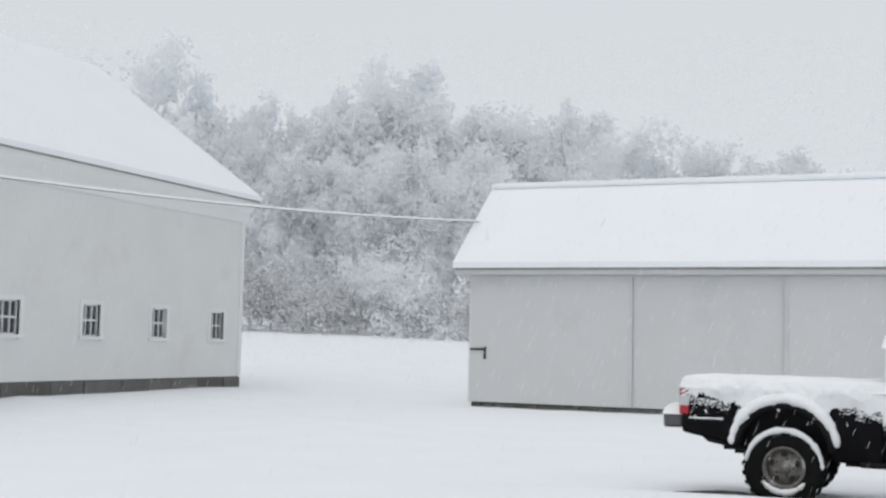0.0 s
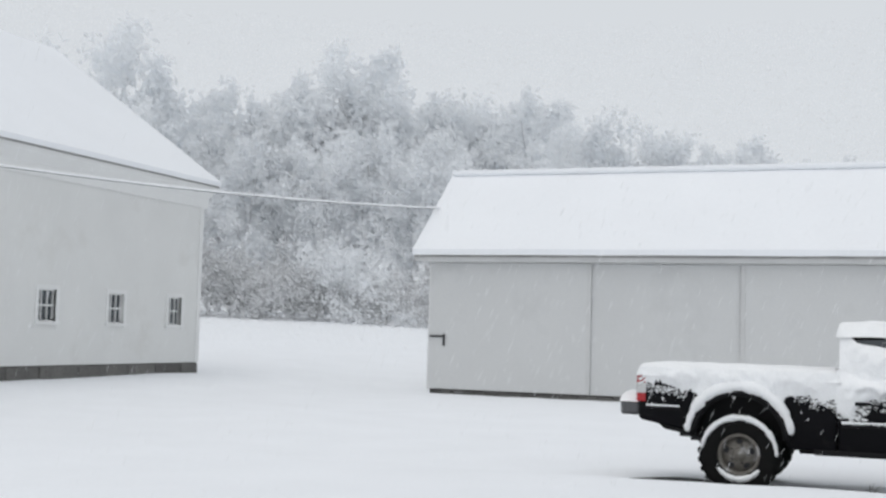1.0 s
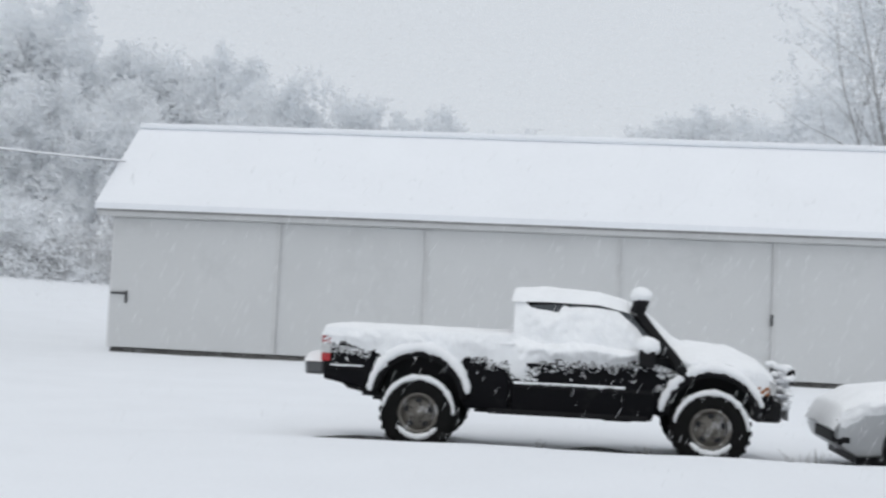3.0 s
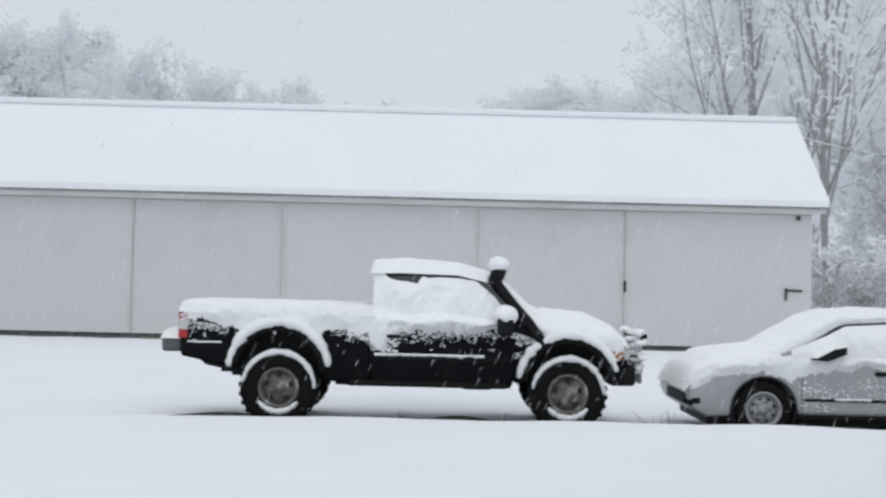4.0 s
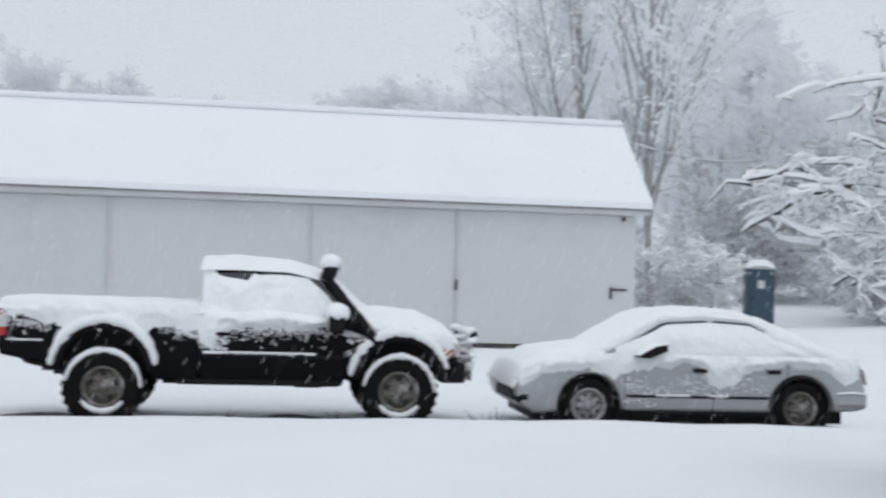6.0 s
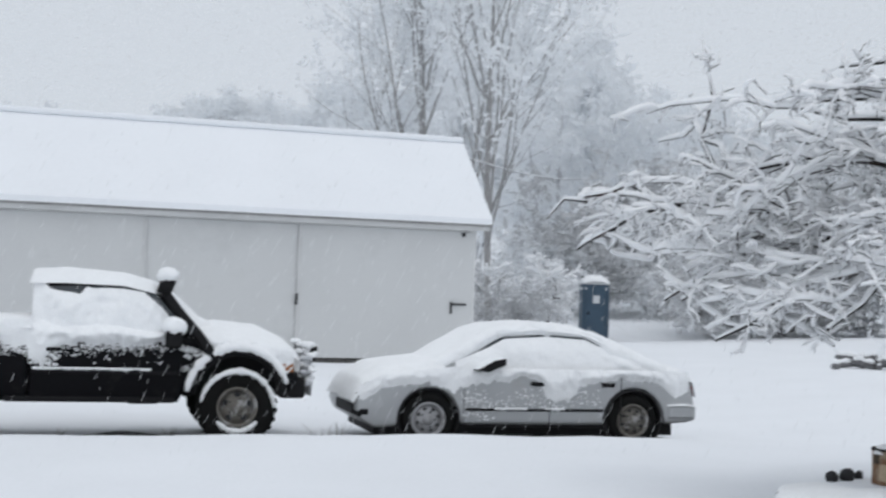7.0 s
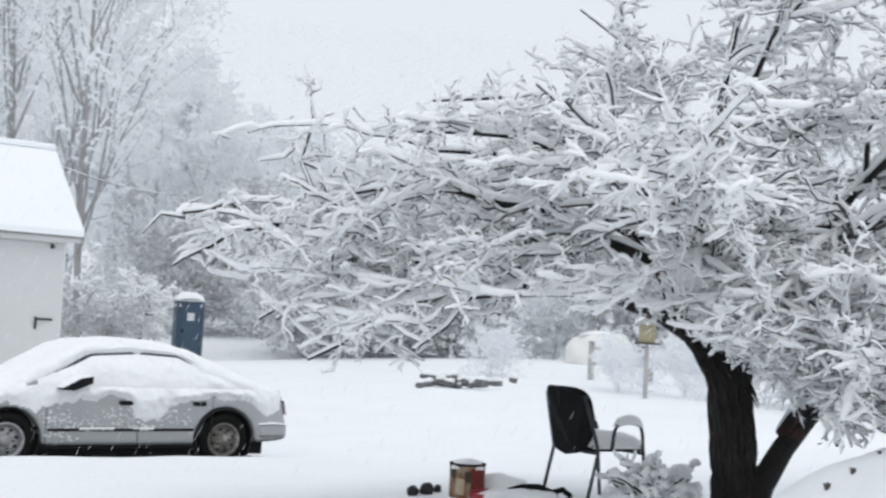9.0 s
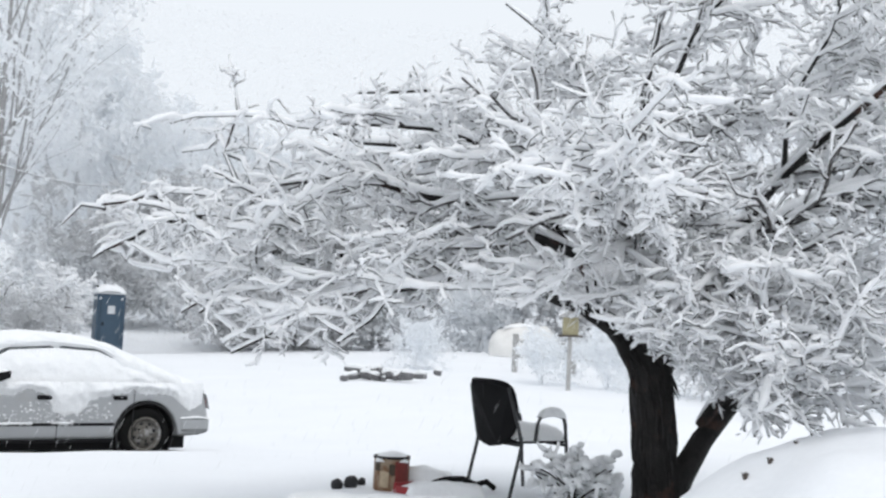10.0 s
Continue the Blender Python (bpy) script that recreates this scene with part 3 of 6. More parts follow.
def bevelled(ob, width, segments=2):
    mod = ob.modifiers.new("bevel", "BEVEL")
    mod.width, mod.segments, mod.limit_method, mod.angle_limit = width, segments, "ANGLE", radians(35)
    ob.data.polygons.foreach_set("use_smooth", [True] * len(ob.data.polygons))
    return ob


def lathe(profile, segments=40):
    """Turn (radius, y) points round the y axis."""
    bm = bmesh.new()
    rings = [[bm.verts.new((r * math.cos(k * math.tau / segments), y, r * math.sin(k * math.tau / segments))) for k in range(segments)] for r, y in profile]
    for a, b in zip(rings, rings[1:]):
        for k in range(segments):
            bm.faces.new((a[k], a[(k + 1) % segments], b[(k + 1) % segments], b[k]))
    bmesh.ops.recalc_face_normals(bm, faces=bm.faces[:])
    return bm


def table(*pts):
    return lambda x: ramp_table(x, pts)


def side_snow(name, parent, x0, x1, top, bottom, plane, thick, seed, ragged=0.04, label="", nx=70, nz=12, out=-1.0, freq=9.0, thin_top=False):
    """Snow that clings to an upright side: thick above, with a torn lower edge."""
    verts, faces = [], []
    for i in range(nx + 1):
        x = x0 + (x1 - x0) * i / nx
        t = top(x)
        b = bottom(x) + ragged * (noise.noise(Vector((x * freq, seed, 0))) + 0.7 * noise.noise(Vector((x * freq * 3.1, seed, 5))) + 0.5 * noise.noise(Vector((x * freq * 8.3, seed, 9))))
        end = min(1.0, 6 * min(i, nx - i) / nx + 0.05)
        for j in range(nz + 1):
            w = j / nz
            z = t + (b - t) * w
            bulge = (0.55 + 0.45 * math.sin(math.pi * min(1, w * 1.3))) * (1 - w ** 4)
            if thin_top:
                bulge = math.sin(math.pi * w ** 0.8) * (1 - w ** 6)
            lumps = 0.75 * noise.noise(Vector((x * 4, z * 5, seed))) + 0.55 * noise.noise(Vector((x * 13, z * 13, seed)))
            d = thick * bulge * end * (1 + lumps) - 0.008 * (w > 0.98)
            verts.append((x, plane(x, z) + out * d, z))
    for i in range(nx):
        for j in range(nz):
            a = i * (nz + 1) + j
            faces.append((a, a + 1, a + nz + 2, a + nz + 1))
    return arrays(name, verts, faces, CLING_SNOW, parent, label)


def top_snow(name, parent, stations, y0, y1, seed, label="", nx=50, ny=18, rough=0.012, square=5, ends_square=14):
    """A pillow of snow over (x, base height, depth) stations."""
    xs = [s[0] for s in stations]
    base, deep = table(*[(s[0], s[1]) for s in stations]), table(*[(s[0], s[2]) for s in stations])
    verts, faces = [], []
    for i in range(nx + 1):
        u = i / nx
        x = xs[0] + (xs[-1] - xs[0]) * u
        ends = (1 - abs(2 * u - 1) ** ends_square) ** 0.5
        for j in range(ny + 1):
            v = 2 * j / ny - 1
            edge = (1 - abs(v) ** square) ** 0.5
            h = deep(x) * edge * ends + rough * noise.noise(Vector((x * 4, v * 3, seed))) * edge
            y = (y0 + y1) / 2 + v * (y1 - y0) / 2 + 0.4 * rough * noise.noise(Vector((x * 7, v, seed + 3)))
            verts.append((x, y, base(x) - 0.02 * (1 - edge) + h))
    for i in range(nx):
        for j in range(ny):
            a = i * (ny + 1) + j
            faces.append((a, a + ny + 1, a + ny + 2, a + 1))
    return arrays(name, verts, faces, CLING_SNOW, parent, label)


def snow_lump(name, parent, at, size, seed, label="round cap of snow"):
    bm = bmesh.new()
    bmesh.ops.create_icosphere(bm, subdivisions=3, radius=1)
    for v in bm.verts:
        k = 1 + 0.14 * noise.noise(v.co * 2.5 + Vector((seed, 0, 0))) + 0.06 * noise.noise(v.co * 7 + Vector((0, seed, 0)))
        v.co = Vector((at[0] + v.co.x * size[0] * k, at[1] + v.co.y * size[1] * k, at[2] + max(v.co.z, -0.75) * size[2] * k))
    return part(name, bm, CLING_SNOW, parent, label, True)


def arc_snow(name, parent, cx, cz, y, radius, a0, a1, r_mid, seed, label="", flat=1.0):
    pts, radii = [], []
    n = 36
    for i in range(n + 1):
        a = radians(a0 + (a1 - a0) * i / n)
        pts.append((cx + radius * math.cos(a), y, cz + radius * math.sin(a)))
        radii.append(max(0.006, r_mid * (0.35 + 0.65 * math.sin(math.pi * i / n) ** 0.5) * (1 + 0.5 * noise.noise(Vector((i * 0.6, seed, 0))) + 0.35 * noise.noise(Vector((i * 1.7, seed, 3))))))
    return part(name, tube(bmesh.new(), pts, radii, 8), CLING_SNOW, parent, label, True)


def specks(name, parent, spots, seed, label="scattered clumps of clinging snow"):
    """Small lumps of snow: spots are (x, y, z, size)."""
    rng = random.Random(seed)
    verts, faces = [], []
    for x, y, z, s in spots:
        k = len(verts)
        a, b, c = s * rng.uniform(0.7, 1.5), s * 0.5, s * rng.uniform(0.6, 1.2)
        verts += [(x - a, y, z), (x + a, y, z + 0.3 * c), (x, y - b, z), (x, y + b, z), (x + 0.2 * a, y, z - c), (x - 0.2 * a, y, z + c)]
        for p, q, r in ((0, 2, 5), (2, 1, 5), (1, 3, 5), (3, 0, 5), (2, 0, 4), (1, 2, 4), (3, 1, 4), (0, 3, 4)):
            faces.append((k + p, k + q, k + r))
    return tagged(arrays(name, verts, faces, CLING_SNOW, parent, label), kind="stuff")


def arch(cx, cz, r, a0, a1, n=12):
    return [(cx + r * math.cos(radians(a0 + (a1 - a0) * i / n)), cz + r * math.sin(radians(a0 + (a1 - a0) * i / n))) for i in range(n + 1)]


def greenhouse(low, high, w0, w1):
    """A cab: outline corners at the belt and at the roof, with leaning sides."""
    bm = bmesh.new()
    rows = []
    for y in (-1, 1):
        rows.append([bm.verts.new((x, y * w0, z)) for x, z in low] + [bm.verts.new((x, y * w1, z)) for x, z in reversed(high)])
    a, b = rows
    bm.faces.new(a), bm.faces.new(b[::-1])
    for i in range(len(a)):
        j = (i + 1) % len(a)
        bm.faces.new((a[j], a[i], b[i], b[j]))
    bmesh.ops.recalc_face_normals(bm, faces=bm.faces[:])
    return bm


def pane(pts, thick=0.012):
    """A flat panel through four or more corners, with thickness outwards."""
    bm = bmesh.new()
    p = [Vector(q) for q in pts]
    nrm = (p[1] - p[0]).cross(p[2] - p[0]).normalized()
    if nrm.y > 0:
        nrm = -nrm
    a = [bm.verts.new(q) for q in p]
    b = [bm.verts.new(q + nrm * thick) for q in p]
    bm.faces.new(b)
    for i in range(len(a)):
        j = (i + 1) % len(a)
        bm.faces.new((a[i], a[j], b[j], b[i]))
    bmesh.ops.recalc_face_normals(bm, faces=bm.faces[:])
    return bm


def wheel(parent, x, y, z, radius, width, rim_r, rim_mat, spokes, knobs, snowy, near, seed):
    """Tyre with its rim; near: the outer face looks at -y."""
    s = -1 if near else 1
    h = width / 2
    prof = [(rim_r, -h * 0.8), (rim_r + 0.02, -h * 0.95), (radius * 0.86, -h), (radius * 0.965, -h * 0.86), (radius, -h * 0.6), (radius, h * 0.6), (radius * 0.965, h * 0.86),
            (radius * 0.86, h), (rim_r + 0.02, h * 0.95), (rim_r, h * 0.8)]
    tyre = part("wheel", lathe(prof, 48), RUBBER, parent, smooth=True)
    tyre.location = (x, y, z)
    if knobs:
        bm = bmesh.new()
        for k in range(knobs):
            for side in (-1, 1):
                a = (k + 0.25 * side) * math.tau / knobs
                m = Matrix.Rotation(-a, 4, "Y") @ Matrix.Translation((radius - 0.004, side * h * 0.62, 0)) @ Matrix.Diagonal((0.03, h * 0.62, 0.045, 1))
                bmesh.ops.create_cube(bm, size=1, matrix=m)
        tagged(part("tread", bm, RUBBER, tyre), kind="stuff")
    dish = lathe([(0.001, s * h * 0.62), (rim_r * 0.45, s * h * 0.60), (rim_r * 0.78, s * h * 0.42), (rim_r * 0.86, s * h * 0.25), (rim_r * 0.88, s * h * 0.7), (rim_r * 1.0, s * h * 0.86), (rim_r * 1.03, s * h * 0.80)], 36)
    part("rim", dish, rim_mat, tyre, smooth=True)
    for k in range(spokes):
        a = k * math.tau / spokes + 0.3
        wide = rim_r * (0.17 if spokes <= 5 else 0.11)
        # No hole is cut: the disc's dark colour is the hole's shade.
        bm = bmesh.new()
        m = Matrix.Rotation(-a, 4, "Y") @ Matrix.Translation((rim_r * 0.63, s * h * 0.47, 0)) @ Matrix.Rotation(radians(90), 4, "X") @ Matrix.Diagonal((wide * 0.75, wide, h * 0.16, 1))
        bmesh.ops.create_cone(bm, cap_ends=True, segments=12, radius1=1, radius2=1, depth=2, matrix=m)
        part("vent_hole", bm, DARK_GAP, tyre, "dark disc in place of a vent hole")
    hub = lathe([(0.001, s * h * 0.86), (rim_r * 0.20, s * h * 0.84), (rim_r * 0.27, s * h * 0.74), (rim_r * 0.34, s * h * 0.62), (rim_r * 0.34, s * h * 0.3)], 24)
    part("hub", hub, rim_mat, tyre, smooth=True)
    for k in range(5):
        a = k * math.tau / 5
        c = (rim_r * 0.43 * math.cos(a), s * h * 0.55, rim_r * 0.43 * math.sin(a))
        part("wheel_nut", tube(bmesh.new(), [c, (c[0], s * h * 0.70, c[2])], 0.011, 6), PLASTIC, tyre)
    ring = lathe([(rim_r * 0.84, s * h * 0.6), (rim_r * 0.86, s * h * 0.8), (rim_r * 1.0, s * h * 0.9), (rim_r * 1.02, s * h * 0.78)], 36)
    part("rim_lip", ring, rim_mat, tyre, smooth=True)
    if snowy:
        arc_snow("snow_rim", tyre, 0, 0, s * h * 0.95, radius * 0.93, 0, 172, 0.034, seed, "snow lying on the tyre's shoulder")
        arc_snow("snow_rim", tyre, 0, 0, s * h * 0.95, rim_r * 1.18, 215, 325, 0.034, seed + 1, "snow caught in the rim")
    return tyre


# ---- black pickup ----
def build_truck():
    t = thing("pickup_truck", (-1.64, 14.1, 0), label="black lifted pickup truck under fresh snow with bull bar and snorkel", category="truck")
    W = 0.86
    bed = [(-1.06, 0.74), (-0.54, 0.64)] + arch(0, 0.58, 0.47, 172, 2) + [(0.50, 0.50), (0.97, 0.50), (0.97, 1.27), (-1.06, 1.27)]
    bevelled(part("bed", prism(bmesh.new(), bed, -W, W), BLACK_PAINT, t), 0.03)
    cab = [(0.99, 0.48), (2.5, 0.48), (2.56, 0.7), (2.70, 1.0), (2.72, 1.16), (0.99, 1.16)]
    bevelled(part("cab", prism(bmesh.new(), cab, -W, W), BLACK_PAINT, t), 0.03)
    front = [(2.52, 0.52)] + arch(3.11, 0.52, 0.47, 178, 5) + [(3.70, 0.60), (3.76, 0.70), (3.74, 0.95), (3.60, 1.06), (2.74, 1.18), (2.71, 1.0)]
    bevelled(part("front_end", prism(bmesh.new(), front, -W + 0.01, W - 0.01), BLACK_PAINT, t), 0.04)
    bevelled(part("cabin", greenhouse([(0.99, 1.15), (2.74, 1.15)], [(1.05, 1.72), (2.16, 1.72)], 0.82, 0.68), BLACK_PAINT, t), 0.04)
    lean = lambda z: -(0.82 - 0.14 * (z - 1.15) / 0.57)
    for pts, name in (([(1.10, 1.2), (1.52, 1.2), (1.52, 1.66), (1.14, 1.64)], "quarter_window"), ([(1.58, 1.2), (2.58, 1.2), (2.20, 1.62), (2.12, 1.66), (1.58, 1.67)], "door_window")):
        part(name, pane([(x, lean(z) - 0.004, z) for x, z in pts]), GLASS, t, "dark glass showing over the snow")
    bm = bmesh.new()
    for y in (-0.5, 0.5):
        box(bm, -0.55, 3.5, y - 0.05, y + 0.05, 0.52, 0.64)
    box(bm, 0.6, 2.5, -0.75, 0.75, 0.46, 0.56)
    tube(bm, [(0, -0.7, 0.42), (0, 0.7, 0.42)], 0.06)
    tube(bm, [(3.11, -0.7, 0.42), (3.11, 0.7, 0.42)], 0.06)
    tube(bm, [(0, 0, 0.40), (0.01, 0.0, 0.44)], 0.14)
    box(bm, 2.0, 2.3, -0.3, 0.3, 0.40, 0.56)
    part("chassis", bm, PLASTIC, t)
    for x0, x1, z1 in ((-0.66, 0.66, 1.2), (2.5, 3.66, 1.0)):
        part("wheel_housing", boxed(x0, x1, -0.60, 0.60, 0.56, z1), PLASTIC, t)
    bm = bmesh.new()
    tube(bm, [(-0.82, -0.74, 0.69), (-0.55, -0.74, 0.60), (-0.25, -0.72, 0.54)], 0.02)
    tube(bm, [(-0.80, -0.70, 0.70), (-0.82, -0.1, 0.70), (-0.82, 0.6, 0.70)], 0.025)
    tube(bm, [(-0.6, -0.66, 0.60), (-0.2, -0.66, 0.52)], 0.02)
    part("hitch_frame", bm, IRON, t)
    bm = box(bmesh.new(), -1.27, -1.06, -0.82, 0.82, 0.78, 0.94, bevel=0.03)
    part("rear_bumper", bm, DULL_STEEL, t, "dull steel rear bumper")
    top_snow("bumper_snow", t, [(-1.28, 0.94, 0.08), (-1.06, 0.94, 0.1)], -0.84, 0.8, 2)
    lamp = part("tail_light", boxed(-1.085, -0.985, -W - 0.012, -W + 0.1, 0.93, 1.21, bevel=0.012), RED_LENS, t, "red and white tail light")
    part("reversing_lens", boxed(-1.09, -0.98, -W - 0.018, -W - 0.002, 1.02, 1.13, bevel=0.006), CLEAR_LENS, lamp)
    part("tail_light", boxed(-1.085, -0.97, W - 0.1, W + 0.012, 0.93, 1.23, bevel=0.012), RED_LENS, t)
    part("tailgate", boxed(-1.08, -1.062, -0.74, 0.74, 0.8, 1.25, bevel=0.006), BLACK_PAINT, t)
    # flares
    for cx, cz in ((0.0, 0.58), (3.11, 0.52)):
        bm = bmesh.new()
        pts = arch(cx, cz, 0.485, 176, 2, 20)
        tube(bm, [(x, -W - 0.02, z) for x, z in pts], 0.04, 8)
        part("fender_flare", bm, PLASTIC, t, smooth=True)
        bm = bmesh.new()
        tube(bm, [(x, W + 0.02, z) for x, z in pts], 0.05, 8)
        part("fender_flare", bm, PLASTIC, t, smooth=True)
    arc_snow("flare_snow", t, 0, 0.60, -W - 0.03, 0.535, 176, 6, 0.066, 3, "thick snow along the wheel flare")
    arc_snow("flare_snow", t, 3.11, 0.53, -W - 0.03, 0.535, 174, 16, 0.06, 8, "thick snow along the wheel flare")
    # side strip and door seams
    part("side_moulding", boxed(1.02, 2.48, -W - 0.02, -W - 0.001, 0.755, 0.79, bevel=0.006), PLASTIC, t)
    part("side_moulding", boxed(-1.0, -0.62, -W - 0.02, -W - 0.001, 0.855, 0.885, bevel=0.006), PLASTIC, t)
    side_snow("moulding_snow", t, 1.02, 2.2, lambda x: 0.82, lambda x: 0.785, lambda x, z: -W - 0.012, 0.03, 4, 0.03, nz=5, nx=110)
    side_snow("moulding_snow", t, -0.98, -0.62, lambda x: 0.905, lambda x: 0.88, lambda x, z: -W - 0.012, 0.03, 7, 0.008, nz=5, nx=24)
    part("door_handle", boxed(1.12, 1.30, -W - 0.035, -W - 0.005, 0.98, 1.02, bevel=0.01), PLASTIC, t)
    part("sill_step", boxed(0.75, 2.45, -W - 0.01, -W + 0.12, 0.46, 0.52, bevel=0.015), PLASTIC, t)
    # mirror and snorkel
    mirror = part("mirror", boxed(2.33, 2.50, -1.06, -0.86, 1.04, 1.24, bevel=0.03), PLASTIC, t, "black door mirror")
    snow_lump("mirror_snow", mirror, (2.42, -0.97, 1.26), (0.125, 0.12, 0.105), 6)
    bm = bmesh.new()
    tube(bm, [(2.86, -W - 0.03, 0.92), (2.78, -W - 0.05, 1.03), (2.68, -0.86, 1.17), (2.50, -0.81, 1.38), (2.34, -0.76, 1.58), (2.33, -0.76, 1.66)], [0.05, 0.055, 0.055, 0.05, 0.05, 0.055], 10)
    tube(bm, [(2.30, -0.76, 1.60), (2.35, -0.77, 1.76)], [0.075, 0.085], 12)
    snorkel = part("snorkel", bm, PLASTIC, t, "black snorkel along the windscreen pillar", True)
    snow_lump("snorkel_snow", snorkel, (2.34, -0.77, 1.80), (0.115, 0.12, 0.085), 9)
    # lights and bull bar
    for y in (-0.72, 0.72):
        part("headlight", boxed(3.66, 3.77, y - 0.13, y + 0.13, 0.80, 0.97, bevel=0.02), CLEAR_LENS, t)
    part("indicator", boxed(3.56, 3.70, -W - 0.004, -W + 0.08, 0.80, 0.95, bevel=0.015), AMBER_LENS, t, "amber corner indicator")
    part("front_bumper", boxed(3.55, 3.84, -0.84, 0.84, 0.52, 0.74, bevel=0.04), PLASTIC, t)
    bm = bmesh.new()
    for z in (0.66, 0.80, 0.95):
        tube(bm, [(3.78, -0.78, z), (3.90, -0.70, z), (3.93, 0, z), (3.90, 0.70, z), (3.78, 0.78, z)], 0.028, 8)
    for y in (-0.62, -0.3, 0.3, 0.62):
        tube(bm, [(3.91, y, 0.54), (3.91, y, 0.98)], 0.028, 8)
    bar = part("bull_bar", bm, CHROME, t, "tubular bull bar", True)
    for y in (-0.5, 0.5):
        part("spot_lamp", tube(bmesh.new(), [(3.92, y, 1.0), (4.0, y, 1.0)], 0.085, 14), PLASTIC, bar)
    part("step_bar", tube(bmesh.new(), [(-0.84, -W + 0.1, 0.70), (-0.78, -W + 0.03, 0.665), (-0.36, -W + 0.03, 0.585), (-0.26, -W + 0.12, 0.585)], 0.018, 8), PLASTIC, t, smooth=True)
    specks("indicator_snow", t, [(3.55 + 0.016 * (i % 9), -W - 0.012, 0.80 + 0.15 * ((i * 37) % 23) / 23, 0.014) for i in range(26)], 12)
    specks("lamp_snow", t, [(-1.05 + 0.02 * (i % 4), -W - 0.02, 1.12 + 0.012 * i, 0.02) for i in range(10)], 8)
    for k, (y, z, r) in enumerate(((-0.66, 0.98, 0.07), (-0.5, 1.09, 0.08), (-0.72, 0.82, 0.06), (-0.6, 0.68, 0.05), (0.5, 1.09, 0.08), (-0.2, 0.98, 0.05), (-0.68, 0.74, 0.05))):
        snow_lump("bar_snow_lump", bar, (3.92, y, z), (r * 0.85, r * 1.4, r * 0.5), 20 + k)
    specks("bar_snow", t, [(3.90 + random.Random(i).uniform(-0.06, 0.06), random.Random(i + 50).uniform(-0.78, 0.1), (0.68, 0.82, 0.97, 1.05)[i % 4] + 0.03, 0.045) for i in range(30)], 4)
    # wheels
    for x, y, near, sn in ((0, -0.74, True, True), (3.11, -0.74, True, True), (0, 0.74, False, False), (3.11, 0.74, False, False)):
        wheel(t, x, y, 0.42, 0.415, 0.27, 0.215, ALLOY, 5, 26, sn, near, 3 + x)
    # snow
    top_snow("bed_snow", t, [(-1.09, 1.23, 0.115), (-0.4, 1.23, 0.115), (0.5, 1.23, 0.11), (1.02, 1.23, 0.11)], -W - 0.03, W + 0.03, 11, "deep snow filling the bed", rough=0.006, square=12, ends_square=50, nx=90)
    top_snow("roof_snow", t, [(0.95, 1.69, 0.14), (1.3, 1.70, 0.155), (1.9, 1.69, 0.13), (2.26, 1.61, 0.12)], -0.75, 0.75, 12, "snow on the cab roof", square=8, ends_square=30)
    top_snow("windscreen_snow", t, [(2.10, 1.68, 0.08), (2.3, 1.56, 0.15), (2.5, 1.38, 0.17), (2.7, 1.21, 0.16), (2.9, 1.14, 0.15)], -0.72, 0.72, 13, "snow over the windscreen", square=8)
    top_snow("hood_snow", t, [(2.62, 1.17, 0.08), (2.9, 1.16, 0.16), (3.3, 1.12, 0.17), (3.6, 1.04, 0.14), (3.78, 0.93, 0.08)], -W - 0.02, W + 0.02, 14, "deep snow on the hood", rough=0.025, square=5)
    flat = lambda x, z: -W - 0.002
    side_snow("bed_side_snow", t, -1.05, 0.98, lambda x: 1.30, table((-1.05, 1.10), (-0.8, 1.12), (-0.6, 1.06), (-0.4, 1.0), (0.0, 1.06), (0.4, 0.98), (0.6, 1.06), (0.98, 0.98)), flat, 0.055, 21, 0.08, "snow stuck to the bed side", nx=200)
    side_snow("cab_side_snow", t, 0.99, 2.42, table((0.99, 1.70), (1.10, 1.68), (1.16, 1.62), (1.25, 1.60), (1.36, 1.59), (1.46, 1.57), (1.52, 1.655), (1.58, 1.635), (1.7, 1.645), (1.9, 1.64), (2.1, 1.615), (2.3, 1.45), (2.42, 1.3)), lambda x: 1.13,
              lambda x, z: lean(max(1.15, z)) - 0.012, 0.075, 22, 0.01, "snow plastered over the side windows", nx=90, nz=18)
    side_snow("door_snow", t, 0.97, 2.46, table((0.97, 1.34), (1.3, 1.24), (1.7, 1.30), (2.1, 1.22), (2.46, 1.18)), table((0.99, 0.90), (1.12, 0.84), (1.22, 0.98), (1.35, 1.06), (1.8, 1.04), (2.1, 1.06), (2.46, 1.09)), lambda x, z: -W - 0.002 + 0.05 * smooth01(1.16, 1.28, z), 0.09, 23, 0.06,
              "snow ridge below the windows", nx=160, nz=16, thin_top=True)
    side_snow("fender_snow", t, 2.72, 3.70, table((2.72, 1.17), (3.6, 1.06), (3.7, 1.0)), table((2.72, 1.06), (2.80, 0.98), (2.95, 0.98), (3.1, 1.05), (3.4, 0.93), (3.7, 0.86)), flat, 0.055, 24, 0.03, nx=80)
    rng = random.Random(31)
    spots = []
    low = table((-1.05, 1.10), (-0.6, 1.04), (0.5, 1.06), (0.98, 0.98), (1.12, 0.84), (1.3, 1.02), (2.46, 1.06), (2.8, 0.95))
    for _ in range(1500):
        x = rng.uniform(-1.0, 2.75)
        if abs(x) < 0.55:
            continue
        z = low(x) + 0.03 - abs(rng.gauss(0, 0.045)) * (1 + 0.9 * noise.noise(Vector((x * 9, 3, 1))))
        spots.append((x, -W - 0.005, z, rng.uniform(0.003, 0.012)))
    for _ in range(60):
        x = rng.uniform(1.0, 1.3)
        spots.append((x, -W - 0.005, rng.uniform(0.82, 1.05), rng.uniform(0.01, 0.028)))
